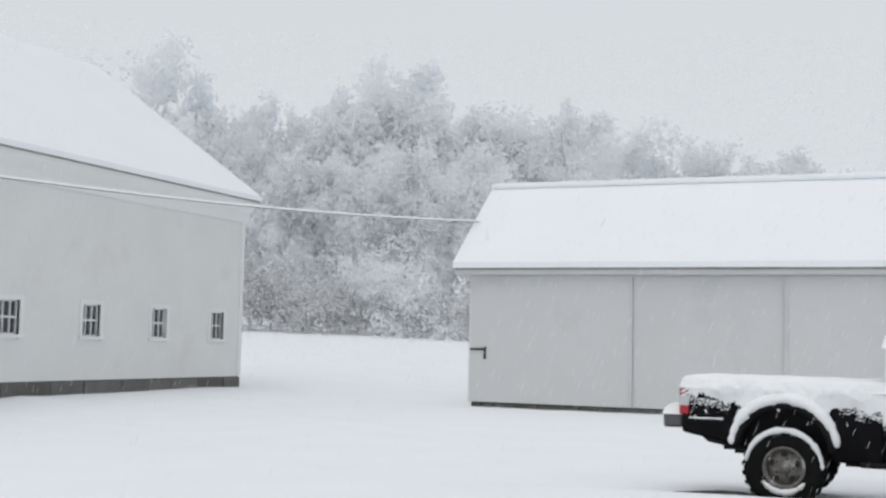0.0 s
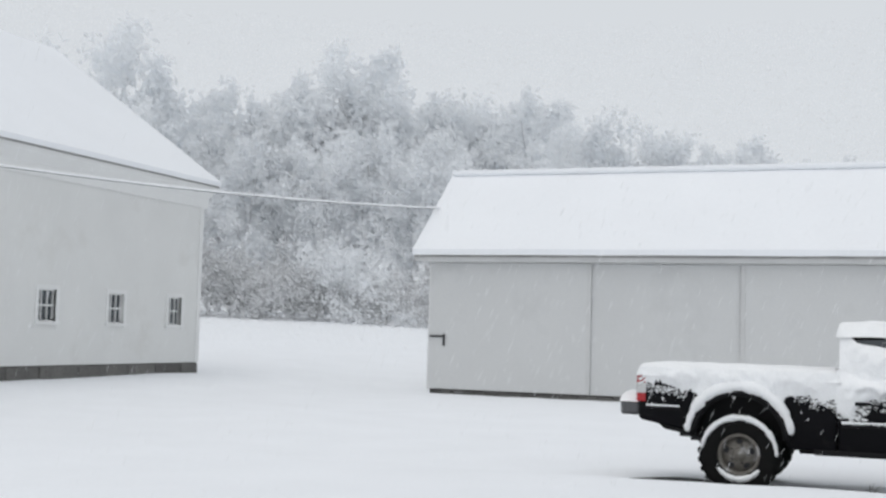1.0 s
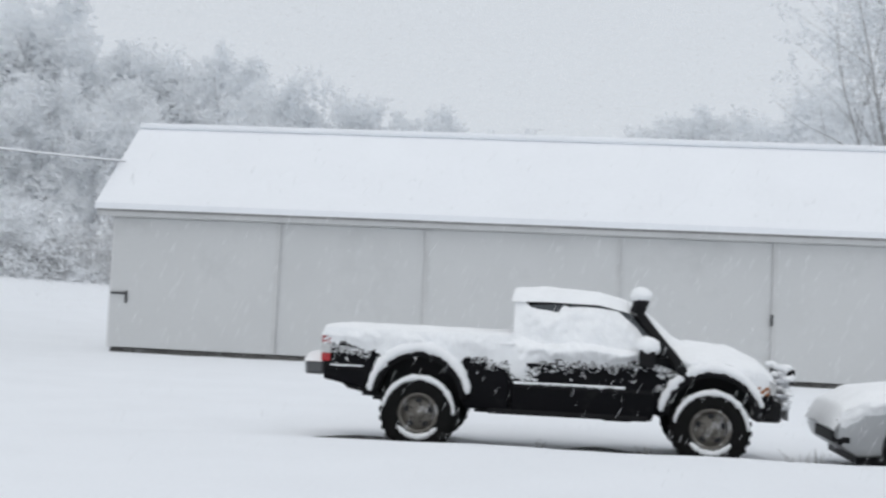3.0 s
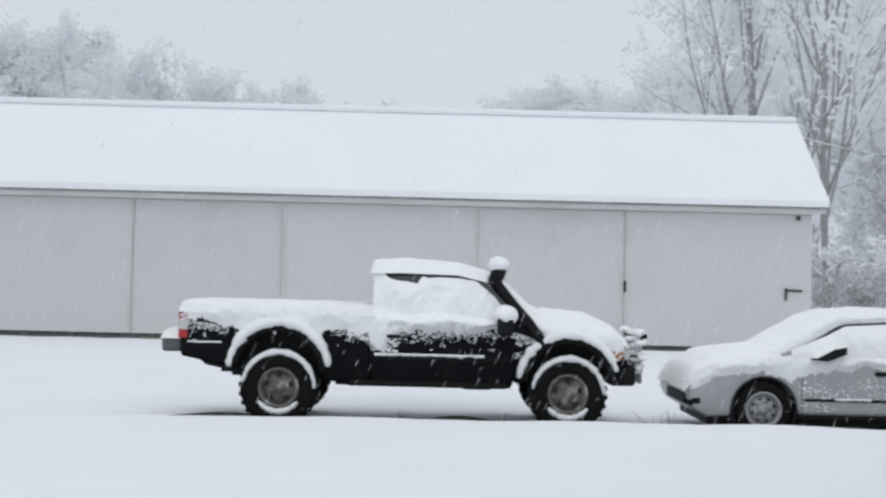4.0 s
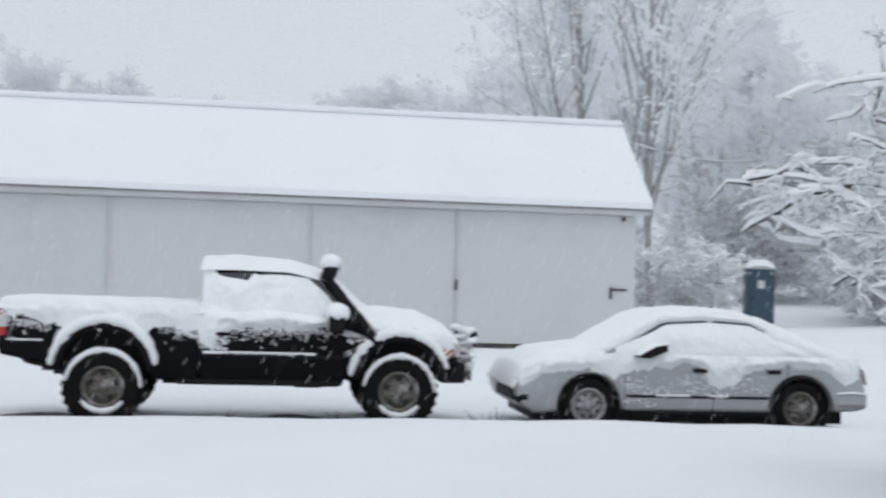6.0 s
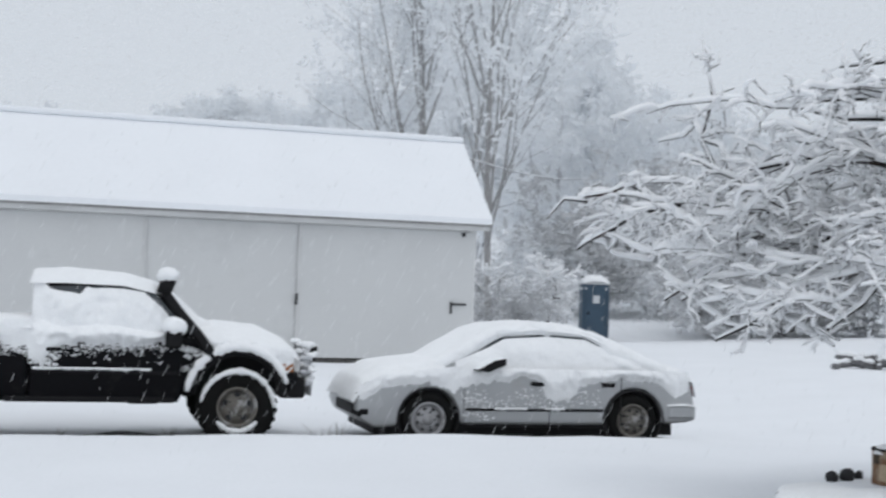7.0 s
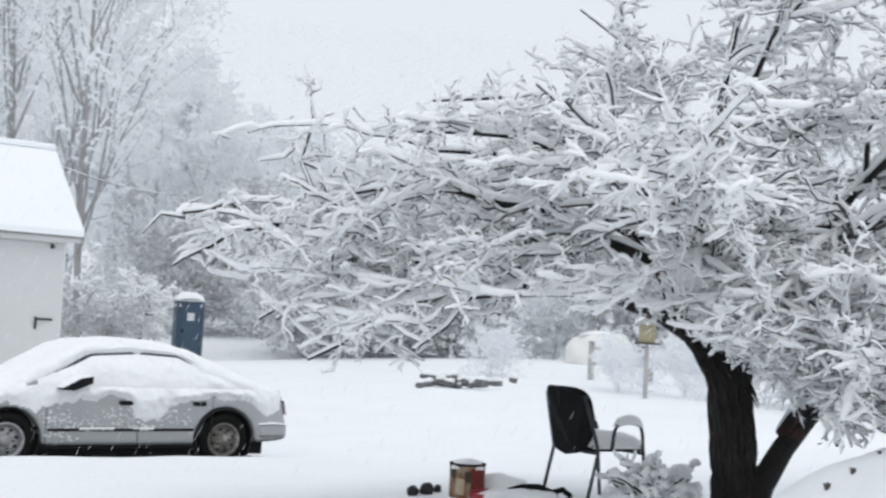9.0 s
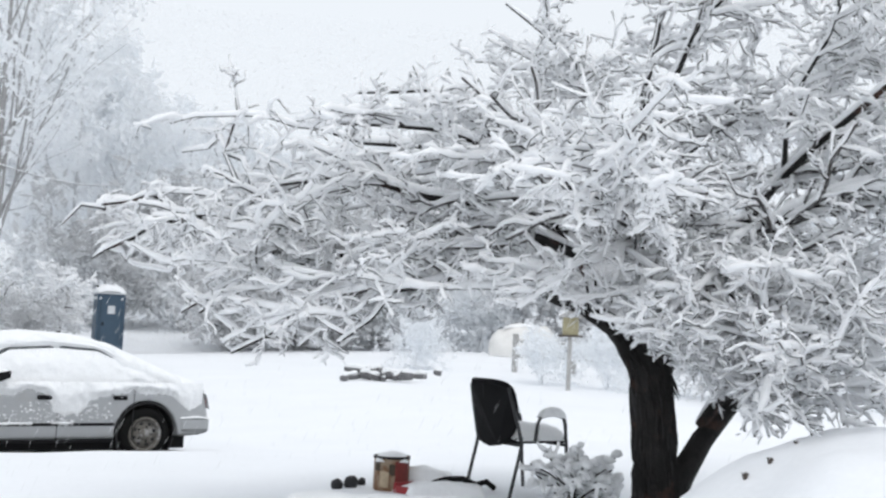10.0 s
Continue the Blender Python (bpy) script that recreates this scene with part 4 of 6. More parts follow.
    for _ in range(46):
        x = rng.uniform(-0.95, 2.75)
        if abs(x) > 0.6:
            cz = low(x) - abs(rng.gauss(0, 0.09))
            for _ in range(7):
                spots.append((x + rng.gauss(0, 0.02), -W - 0.005, cz + rng.gauss(0, 0.012), rng.uniform(0.004, 0.012)))
    specks("snow_specks", t, spots, 5)
    return t


# ---- silver sedan ----
def build_sedan():
    c = thing("sedan", (3.59, 14.08, 0), label="silver four-door sedan covered in snow beside the drive", category="car")
    W = 0.83
    body = [(-0.62, 0.21), (-0.36, 0.23)] + arch(0, 0.30, 0.36, 180, 5, 10) + [(0.37, 0.255), (2.10, 0.255)] + arch(2.47, 0.30, 0.38, 175, 0, 10) + \
           [(2.87, 0.27), (3.18, 0.29), (3.24, 0.5), (3.18, 0.82), (2.80, 0.86), (0.3, 0.86), (-0.05, 0.85), (-0.55, 0.78), (-0.74, 0.69), (-0.82, 0.56), (-0.83, 0.42), (-0.77, 0.29)]
    bevelled(part("body", prism(bmesh.new(), body, -W, W), SILVER_PAINT, c), 0.07, 3)
    bevelled(part("cabin", greenhouse([(0.05, 0.84), (2.92, 0.86)], [(0.78, 1.30), (1.3, 1.35), (1.95, 1.31)], 0.78, 0.58), SILVER_PAINT, c), 0.05, 3)
    lean = lambda z: -(0.78 - 0.20 * (z - 0.85) / 0.48)
    for pts in ([(0.35, 0.88), (1.40, 0.88), (1.40, 1.265), (0.85, 1.22), (0.72, 1.15)], [(1.47, 0.88), (2.42, 0.88), (2.05, 1.19), (1.9, 1.245), (1.47, 1.265)]):
        part("side_window", pane([(x, lean(z) - 0.004, z) for x, z in pts]), GLASS, c, "dark side window under snow")
    for z0, z1, x0, x1 in ((0.405, 0.435, 0.42, 2.08),):
        part("side_moulding", boxed(x0, x1, -W - 0.018, -W - 0.001, z0, z1, bevel=0.006), PLASTIC, c, "black rubbing strip")
    for x in (0.40, 1.42, 2.30):
        part("door_seam", boxed(x - 0.004, x + 0.004, -W - 0.003, -W + 0.01, 0.24, 0.84), DARK_GAP, c)
    for x in (1.26, 2.13):
        part("door_handle", boxed(x - 0.08, x + 0.08, -W - 0.035, -W - 0.004, 0.69, 0.74, bevel=0.012), PLASTIC, c)
    mirror = part("mirror", prism(bmesh.new(), [(0.48, 0.86), (0.62, 0.85), (0.82, 0.93), (0.82, 1.0), (0.70, 0.98)], -1.02, -0.80), PLASTIC, c, "black door mirror")
    top_snow("mirror_snow", mirror, [(0.50, 0.86, 0.03), (0.65, 0.95, 0.04), (0.74, 0.985, 0.035), (0.82, 0.99, 0.02)], -1.0, -0.78, 3, nx=14, ny=10, square=3)
    part("headlight", boxed(-0.83, -0.72, -0.80, -0.42, 0.48, 0.60, bevel=0.02), CLEAR_LENS, c)
    part("headlight", boxed(-0.83, -0.72, 0.42, 0.80, 0.48, 0.60, bevel=0.02), CLEAR_LENS, c)
    part("grille", boxed(-0.842, -0.81, -0.70, 0.30, 0.34, 0.46, bevel=0.012), PLASTIC, c)
    # Solid block; its black stands for the shade in the bumper's recess.
    part("fog_lamp", boxed(-0.818, -0.66, -W - 0.003, -W + 0.3, 0.32, 0.45, bevel=0.04), PLASTIC, c, "black block in place of the bumper's dark recess")
    part("rear_bumper", boxed(2.86, 3.27, -W - 0.015, W + 0.015, 0.30, 0.52, bevel=0.06), SILVER_PAINT, c)
    part("tail_light", boxed(3.19, 3.238, -W + 0.06, -W + 0.34, 0.58, 0.72, bevel=0.015), RED_LENS, c)
    part("underbody", boxed(-0.6, 3.0, -0.72, 0.72, 0.13, 0.30), PLASTIC, c)
    part("sill", boxed(0.36, 2.1, -W + 0.03, -W + 0.09, 0.20, 0.26, bevel=0.015), PLASTIC, c, "black lower sill")
    part("exhaust_pipe", tube(bmesh.new(), [(0.5, -0.5, 0.15), (2.0, -0.5, 0.15)], 0.025, 8), IRON, c)
    for x in (0, 2.47):
        bm = lathe([(0.34, -0.02), (0.355, -0.01), (0.355, 0.2), (0.001, 0.2)], 30)
        well = part("wheel_well", bm, DARK_GAP, c)
        well.location = (x, -W + 0.03, 0.31)
    for x, y, near in ((0, -0.72, True), (2.47, -0.72, True), (0, 0.72, False), (2.47, 0.72, False)):
        wheel(c, x, y, 0.30, 0.30, 0.19, 0.195, HUBCAP if x == 0 else ALLOY, 8, 0, False, near, 2 + x)
    flat = lambda x, z: -W - 0.002
    top_snow("hood_snow", c, [(-0.87, 0.50, 0.07), (-0.76, 0.65, 0.10), (-0.5, 0.78, 0.12), (-0.1, 0.85, 0.11), (0.2, 0.88, 0.11)], -W - 0.01, W + 0.01, 31, "deep snow on the hood", rough=0.02)
    top_snow("windscreen_snow", c, [(0.02, 0.86, 0.06), (0.4, 1.07, 0.07), (0.80, 1.30, 0.07)], -0.70, 0.70, 32, "snow over the windscreen", square=8)
    top_snow("roof_snow", c, [(0.68, 1.25, 0.08), (0.9, 1.30, 0.09), (1.3, 1.345, 0.08), (1.8, 1.31, 0.09), (2.05, 1.25, 0.08)], -0.66, 0.66, 33, "snow on the roof")
    top_snow("rear_window_snow", c, [(1.95, 1.27, 0.07), (2.4, 1.09, 0.08), (2.85, 0.87, 0.08)], -0.70, 0.70, 34, square=8)
    top_snow("boot_snow", c, [(2.70, 0.85, 0.08), (3.0, 0.84, 0.12), (3.2, 0.78, 0.10), (3.25, 0.60, 0.05)], -W - 0.01, W + 0.01, 35, "snow on the boot lid")
    side_snow("window_snow", c, 0.30, 2.72, table((0.30, 0.95), (0.72, 1.12), (0.9, 1.215), (1.42, 1.25), (1.9, 1.225), (2.1, 1.14), (2.72, 0.90)), lambda x: 0.84, lambda x, z: lean(max(0.85, z)) - 0.014, 0.04, 36,
              0.005, "snow plastered over the side windows", nx=80, nz=14)
    side_snow("pillar_snow", c, 0.06, 2.9, table((0.06, 0.93), (0.72, 1.32), (1.3, 1.40), (2.0, 1.33), (2.9, 0.94)),
              table((0.06, 0.84), (0.5, 1.03), (0.72, 1.15), (0.9, 1.238), (1.36, 1.27), (1.40, 1.245), (1.46, 1.245), (1.50, 1.272), (1.9, 1.245), (2.08, 1.15), (2.2, 0.98), (2.9, 0.84)), lambda x, z: lean(max(0.85, z)) - 0.018, 0.045, 46, 0.004,
              "snow along the roof edge", nx=90, nz=8)
    side_snow("door_snow", c, 0.25, 3.15, lambda x: 0.89, table((0.25, 0.62), (0.7, 0.72), (1.1, 0.78), (1.25, 0.76), (1.38, 0.54), (1.65, 0.52), (1.8, 0.68), (2.05, 0.74), (2.2, 0.76), (2.75, 0.75), (2.9, 0.62), (3.0, 0.56), (3.15, 0.6)), flat, 0.06, 37,
              0.06, "uneven snow clinging to the doors", nx=160, freq=5)
    side_snow("fender_snow", c, -0.80, 0.30, table((-0.80, 0.66), (-0.55, 0.80), (0.3, 0.90)), table((-0.80, 0.50), (-0.5, 0.64), (0.0, 0.70), (0.3, 0.60)), flat, 0.04, 38, 0.05, nx=70, freq=5)
    top_snow("bumper_snow", c, [(2.88, 0.50, 0.05), (3.1, 0.51, 0.08), (3.29, 0.49, 0.05)], -W - 0.03, W, 39)
    side_snow("moulding_snow", c, 0.75, 1.15, lambda x: 0.45, lambda x: 0.41, lambda x, z: -W - 0.014, 0.03, 41, 0.02, nz=5, nx=30)
    side_snow("moulding_snow", c, 1.35, 1.6, lambda x: 0.45, lambda x: 0.41, lambda x, z: -W - 0.014, 0.03, 42, 0.02, nz=5, nx=30)
    rng = random.Random(37)
    specks("snow_specks", c, [(rng.uniform(0.36, 2.05), -W - 0.004, rng.uniform(0.44, 0.66), rng.uniform(0.006, 0.018)) for _ in range(160)] +
           [(rng.uniform(0.4, 0.75), -W - 0.004, rng.uniform(0.30, 0.55), rng.uniform(0.006, 0.02)) for _ in range(60)], 6)
    return c


build_truck()
build_sedan()


# ---- bare wet strip beside the drive, and the weeds in it ----
def strip(x0, x1, y0, y1, seed):
    verts, faces = [], []
    nx, ny = int((x1 - x0) / 0.12), 8
    for i in range(nx + 1):
        x = x0 + (x1 - x0) * i / nx
        end = min(1, 0.6 + 3 * min(i, nx - i) / nx)
        a = y0 + 0.05 * noise.noise(Vector((x * 2, seed, 0)))
        b = a + (y1 - y0) * end * (0.95 + 0.18 * noise.noise(Vector((x * 1.5, seed, 4))))
        for j in range(ny + 1):
            y = a + (b - a) * j / ny
            verts.append((x, y, ground_z(x, y) + 0.014))
    for i in range(nx):
        for j in range(ny):
            k = i * (ny + 1) + j
            faces.append((k, k + ny + 1, k + ny + 2, k + 1))
    ob = arrays("bare_strip", verts, faces, WET_GRAVEL)
    return tagged(ob, "strip of dark wet gravel bare of snow", "ground", kind="structure")


strip(-3.6, 2.2, 12.6, 14.42, 1.0)
strip(2.5, 7.4, 12.6, 14.55, 2.0)
# ---- the old apple tree ----
APPLE_SPEC = dict(steps=(6, 6, 7, 5, 4), wander=(0.1, 0.14, 0.23, 0.34, 0.38), lift=(0.0, -0.01, -0.02, -0.035, -0.04), taper=0.55, count=(1, 1, 8, 8, 4), angle=(0, 40, 46, 50, 52),
                  ratio=(1, 1, 0.42, 0.38, 0.42), thin=0.62, least=0.0045, flat=0.7)
APPLE_SPEC["from"] = (0.2, 0.18, 0.12, 0.1, 0)


def build_apple_tree():
    rng = random.Random(77)

    def in_crown(p):
        """The crown's outline: low and open on its long left arm, clear of the ground."""
        top = ramp_table(p.x, ((-4.6, 1.9), (-4.0, 2.05), (-3.4, 2.3), (-3.0, 2.38), (-2.3, 2.52), (-1.7, 2.84), (-1.3, 3.15), (-1.0, 3.5), (-0.7, 4.1), (0.0, 5), (3, 5)))
        floor = ramp_table(p.x, ((-4.6, 1.5), (-3.9, 1.5), (-3.4, 1.55), (-3.1, 1.42), (-2.8, 1.0), (-2.6, 0.76), (-1.9, 0.9), (-1.6, 1.12), (-1.2, 1.27), (-0.25, 1.25), (0.15, 0.95), (0.5, 0.62), (3, 0.5)))
        return floor < p.z < top and p.x > -4.12

    APPLE_SPEC["keep"] = in_crown
    x, y = on_ray(-47.0, 8.6)
    base = ground_z(x, y)
    tree = thing("apple_tree", (x, y, base), -47.0, label="old spreading apple tree with dark trunk and snow-laden branches", category="tree")
    trunk = [((0.18, 0, -0.2), 0.21), ((0.15, 0, 0.1), 0.165), ((0.12, 0, 0.35), 0.148), ((0.09, 0.0, 0.65), 0.142), ((0.06, 0.0, 0.92), 0.142), ((-0.04, 0.02, 1.10), 0.105), ((-0.20, 0.03, 1.25), 0.078), ((-0.42, 0.02, 1.38), 0.06)]
    arm = [((0.07, 0.0, 0.82), 0.10), ((0.15, 0.0, 1.02), 0.085), ((0.26, 0.0, 1.22), 0.072), ((0.35, 0.0, 1.5), 0.06), ((0.42, 0.0, 1.75), 0.05), ((0.7, -0.05, 2.05), 0.03)]
    stem = [((0.18, 0.02, 0.0), 0.12), ((0.30, 0.05, 0.26), 0.088), ((0.43, 0.10, 0.50), 0.078), ((0.60, 0.2, 0.72), 0.066), ((0.82, 0.3, 0.95), 0.055), ((1.3, 0.5, 1.4), 0.05), ((2.0, 0.6, 1.8), 0.035)]
    main = [
        [((-0.40, 0.02, 1.37), 0.082), ((-0.85, 0.0, 1.50), 0.078), ((-1.37, -0.1, 1.60), 0.066), ((-1.9, -0.15, 1.70), 0.052), ((-2.5, -0.1, 1.70), 0.044), ((-2.8, -0.05, 1.91), 0.036), ((-3.4, 0.0, 1.93), 0.028), ((-3.8, 0.05, 1.74), 0.02), ((-4.1, 0.1, 1.58), 0.01)],
        [((-2.5, -0.1, 1.70), 0.036), ((-2.8, -0.2, 1.63), 0.026), ((-3.0, -0.3, 1.44), 0.018), ((-3.2, -0.35, 1.2), 0.01)],
        [((-3.4, 0.0, 1.93), 0.024), ((-3.75, -0.1, 2.02), 0.018), ((-4.0, -0.15, 1.94), 0.014), ((-4.22, -0.2, 1.8), 0.008)],
        [((-2.8, -0.05, 1.91), 0.03), ((-2.93, 0.0, 2.3), 0.024), ((-3.15, 0.05, 2.45), 0.018), ((-3.45, 0.1, 2.4), 0.01)],
        [((-0.30, 0.03, 1.30), 0.06), ((-0.55, 0.2, 1.9), 0.06), ((-0.75, 0.5, 2.5), 0.06), ((-0.6, 0.8, 3.0), 0.04), ((-0.5, 0.9, 3.5), 0.02)],
        [((-0.1, -0.1, 2.4), 0.045), ((-0.4, -0.3, 2.85), 0.035), ((-0.7, -0.4, 3.2), 0.026), ((-1.0, -0.4, 3.4), 0.014)],
        [((-0.04, 0.0, 1.1), 0.10), ((0.0, 0.0, 1.7), 0.085), ((-0.1, -0.1, 2.4), 0.065), ((0.0, -0.2, 3.2), 0.045), ((0.2, -0.2, 4.1), 0.02)],
        [((0.4, 0.0, 1.7), 0.08), ((0.9, -0.1, 2.3), 0.06), ((1.6, -0.2, 2.9), 0.04), ((2.4, -0.2, 3.5), 0.02)],
        [((0.35, 0.0, 1.6), 0.07), ((0.9, -0.6, 2.0), 0.06), ((1.5, -1.1, 2.15), 0.04), ((2.3, -1.6, 2.1), 0.02)],
        [((0.0, 0.0, 1.7), 0.07), ((-0.1, -0.7, 2.05), 0.055), ((-0.2, -1.4, 2.2), 0.04), ((-0.1, -2.1, 2.0), 0.018)],
        [((-0.75, 0.0, 1.5), 0.07), ((-1.1, 0.7, 1.9), 0.055), ((-1.6, 1.4, 2.3), 0.04), ((-2.1, 2.0, 2.6), 0.018)],
        [((-0.55, 0.2, 1.9), 0.07), ((-1.1, 0.2, 2.3), 0.055), ((-1.7, 0.25, 2.5), 0.04), ((-2.4, 0.15, 2.6), 0.018)],
        [((-0.1, 0.0, 1.8), 0.06), ((-0.7, -0.5, 2.3), 0.05), ((-1.3, -0.8, 2.5), 0.035), ((-2.0, -1.0, 2.45), 0.016)],
        [((-0.5, 0.1, 1.75), 0.06), ((-1.1, -0.3, 2.0), 0.048), ((-1.8, -0.5, 2.15), 0.034), ((-2.5, -0.5, 2.1), 0.016)],
        [((-0.5, 0.3, 2.1), 0.05), ((-1.0, 0.0, 2.65), 0.04), ((-1.6, 0.0, 2.85), 0.028), ((-2.1, 0.0, 2.85), 0.014)],
        [((0.42, 0.12, 0.6), 0.06), ((0.7, -0.3, 1.0), 0.05), ((1.1, -0.8, 1.3), 0.035), ((1.7, -1.2, 1.35), 0.018)],
        [((-0.1, 0.0, 2.2), 0.06), ((0.5, 0.8, 2.8), 0.045), ((1.0, 1.5, 3.3), 0.03), ((1.4, 2.0, 3.7), 0.015)],
        [((-1.9, -0.15, 1.70), 0.045), ((-2.2, -0.4, 1.62), 0.035), ((-2.6, -0.7, 1.45), 0.025), ((-2.9, -0.8, 1.2), 0.012)],
        [((-1.37, -0.1, 1.60), 0.045), ((-1.8, -0.5, 1.5), 0.035), ((-2.2, -0.8, 1.25), 0.024), ((-2.6, -1.0, 0.95), 0.012)],
        [((-1.0, -0.05, 1.52), 0.04), ((-1.3, -0.6, 1.5), 0.03), ((-1.55, -1.0, 1.35), 0.022), ((-1.85, -1.2, 1.05), 0.012)],
        [((0.0, -0.05, 1.65), 0.04), ((-0.1, -0.35, 1.78), 0.03), ((-0.15, -0.75, 1.70), 0.022), ((-0.2, -1.1, 1.45), 0.012)],
        [((0.2, -0.1, 1.6), 0.04), ((0.32, -0.4, 1.75), 0.03), ((0.4, -0.8, 1.65), 0.022), ((0.5, -1.15, 1.35), 0.012)],
        [((0.26, 0.0, 1.22), 0.04), ((0.36, -0.3, 1.25), 0.03), ((0.42, -0.6, 1.1), 0.022), ((0.5, -0.8, 0.8), 0.012)],
        [((0.3, -0.05, 1.35), 0.04), ((0.16, -0.45, 1.46), 0.03), ((0.02, -0.75, 1.32), 0.022), ((-0.06, -0.95, 1.1), 0.012)],
        [((0.36, 0.0, 1.5), 0.04), ((0.55, -0.5, 1.46), 0.03), ((0.68, -0.9, 1.2), 0.022), ((0.8, -1.1, 0.85), 0.012)],
        [((-0.5, 0.0, 1.4), 0.04), ((-0.55, -0.4, 1.62), 0.03), ((-0.65, -0.8, 1.58), 0.022), ((-0.8, -1.1, 1.4), 0.012)],
        [((0.55, 0.1, 0.8), 0.04), ((0.75, -0.4, 1.15), 0.03), ((0.8, -0.9, 1.15), 0.022), ((0.9, -1.3, 0.9), 0.012)],
        [((0.0, -0.2, 2.8), 0.045), ((0.35, -0.4, 3.2), 0.035), ((0.6, -0.5, 3.7), 0.026), ((0.75, -0.6, 4.3), 0.014)],
        [((0.9, -0.1, 2.3), 0.045), ((1.0, -0.2, 2.9), 0.035), ((1.2, -0.3, 3.5), 0.026), ((1.3, -0.2, 4.2), 0.014)],
        [((0.9, -0.1, 2.3), 0.05), ((1.3, -0.9, 2.7), 0.04), ((1.7, -1.4, 3.0), 0.028), ((2.3, -1.8, 3.1), 0.014)],
    ]
    out = [([Vector(p) for p, r in line], [r for p, r in line], 0) for line in (trunk, arm, stem)]
    for limb in main + [stem[4:]]:
        pts, radii = [], []
        for (p, r), (q, s) in zip(limb, limb[1:]):
            for k in range(2):
                w = Vector((rng.gauss(0, 0.04), rng.gauss(0, 0.04), rng.gauss(0, 0.035))) if k or pts else Vector()
                pts.append(Vector(p).lerp(Vector(q), k / 2) + w)
                radii.append(r + (s - r) * k / 2)
        pts.append(Vector(limb[-1][0]))
        radii.append(limb[-1][1])
        radii = [q * (0.72 if p.z < 2.1 else 0.5) for p, q in zip(pts, radii)]
        out.append((pts, radii, 1))
        total = sum((b - a).length for a, b in zip(pts, pts[1:]))
        n = len(pts) - 1
        shoots = int((8.0 if limb[0][0][0] > -0.35 else 6.6) * total)
        for k in range(shoots):
            f = (0.12 + 0.88 * (k + rng.random()) / shoots) * n
            i = min(int(f), n - 1)
            p = pts[i].lerp(pts[i + 1], min(1.0, f - i))
            d = (pts[i + 1] - pts[i]).normalized()
            if p.x < -2.1 and rng.random() < 0.2:
                continue
            # shoots sweep outwards from the trunk and lie nearly level
            away = Vector((p.x + 0.2, p.y, 0)).normalized()
            way = 0.55 * away + 0.5 * d + 0.75 * Vector((rng.gauss(0, 0.6), rng.gauss(0, 0.6), 0))
            way.z = way.z * 0.45 + rng.gauss(0.1, 0.22)
            grow(rng, p, way, rng.uniform(0.6, 1.15), max(0.010, min(0.020, radii[i] * 0.45)), 2, APPLE_SPEC, out)
    APPLE_SPEC["keep"] = lambda p: True
    shoot = [Vector(p) for p in ((-2.85, -0.05, 1.95), (-3.08, 0.0, 2.39), (-3.0, 0.0, 2.7), (-3.1, 0.02, 3.12))]
    out.append((shoot, [0.022, 0.017, 0.012, 0.007], 2))
    for k in range(7):
        p = shoot[k % 2 + 1].lerp(shoot[k % 2 + 2], rng.random())
        grow(rng, p, (rng.choice((-1, 1)) * rng.uniform(0.5, 1), rng.gauss(0, 0.3), 0.3), rng.uniform(0.12, 0.28), 0.006, 3, APPLE_SPEC, out)
    sides = (14, 9, 5, 4, 3)
    v, f = limbs([b for b in out if b[2] == 0], sides)
    arrays("trunk", v, f, BARK, tree, "dark furrowed wet trunk")
    v, f = limbs([b for b in out if b[2] == 1], sides)
    arrays("limb", v, f, BARK, tree, "dark wet limbs")
    v, f = limbs([b for b in out if b[2] > 1], sides)
    arrays("crown", v, f, TWIG_BARK, tree)
    v, f = limbs([b for b in out if b[2] > 0], (9, 7, 5, 4, 3), snow=(0.03, 0.040, 0.027, 0.0195, 0.0135), rng=rng)
    arrays("branch_snow", v, f, LOOSE_SNOW, tree, "thick snow lying along every branch")
    # Fine frosted twigs, kept pale and translucent to brighten the crown's dark gaps too.
    v, f = sprays(out, rng, 1, 0.09, 3, spread=0.04, slim=0.4)
    tagged(arrays("twig_frost", v, f, HAZED_FROST, tree, "fine frosted twigs"), kind="stuff")
    # bark plates on the trunk
    verts, faces = [], []
    for k in range(340):
        t = rng.random()
        i = min(int(t * 7), 6)
        p = Vector(trunk[i][0]).lerp(Vector(trunk[i + 1][0]), t * 7 - i)
        r = trunk[i][1] + (trunk[i + 1][1] - trunk[i][1]) * (t * 7 - i)
        a = rng.random() * math.tau
        o = Vector((math.cos(a), math.sin(a), 0))
        q = Vector((-o.y, o.x, 0))
        h, w, d = rng.uniform(0.08, 0.2), rng.uniform(0.014, 0.032), rng.uniform(0.012, 0.028)
        s = len(verts)
        c = p + o * (r - 0.006)
        up = (Vector(trunk[i + 1][0]) - Vector(trunk[i][0])).normalized() + Vector((rng.gauss(0, 0.06), rng.gauss(0, 0.06), 0))
        for vv in (c - up * h - q * w * 0.4, c - up * h * 0.3 - q * w, c + up * h, c + q * w, c + o * d - up * h * 0.4, c + o * d + up * h * 0.4):
            verts.append(vv)
        faces += [(s, s + 4, s + 1), (s + 1, s + 4, s + 5), (s + 1, s + 5, s + 2), (s + 2, s + 5, s + 3), (s + 3, s + 5, s + 4), (s + 3, s + 4, s)]
    tagged(arrays("rough_bark", verts, faces, BARK, tree, smooth=False), kind="stuff")
    return tree


build_apple_tree()

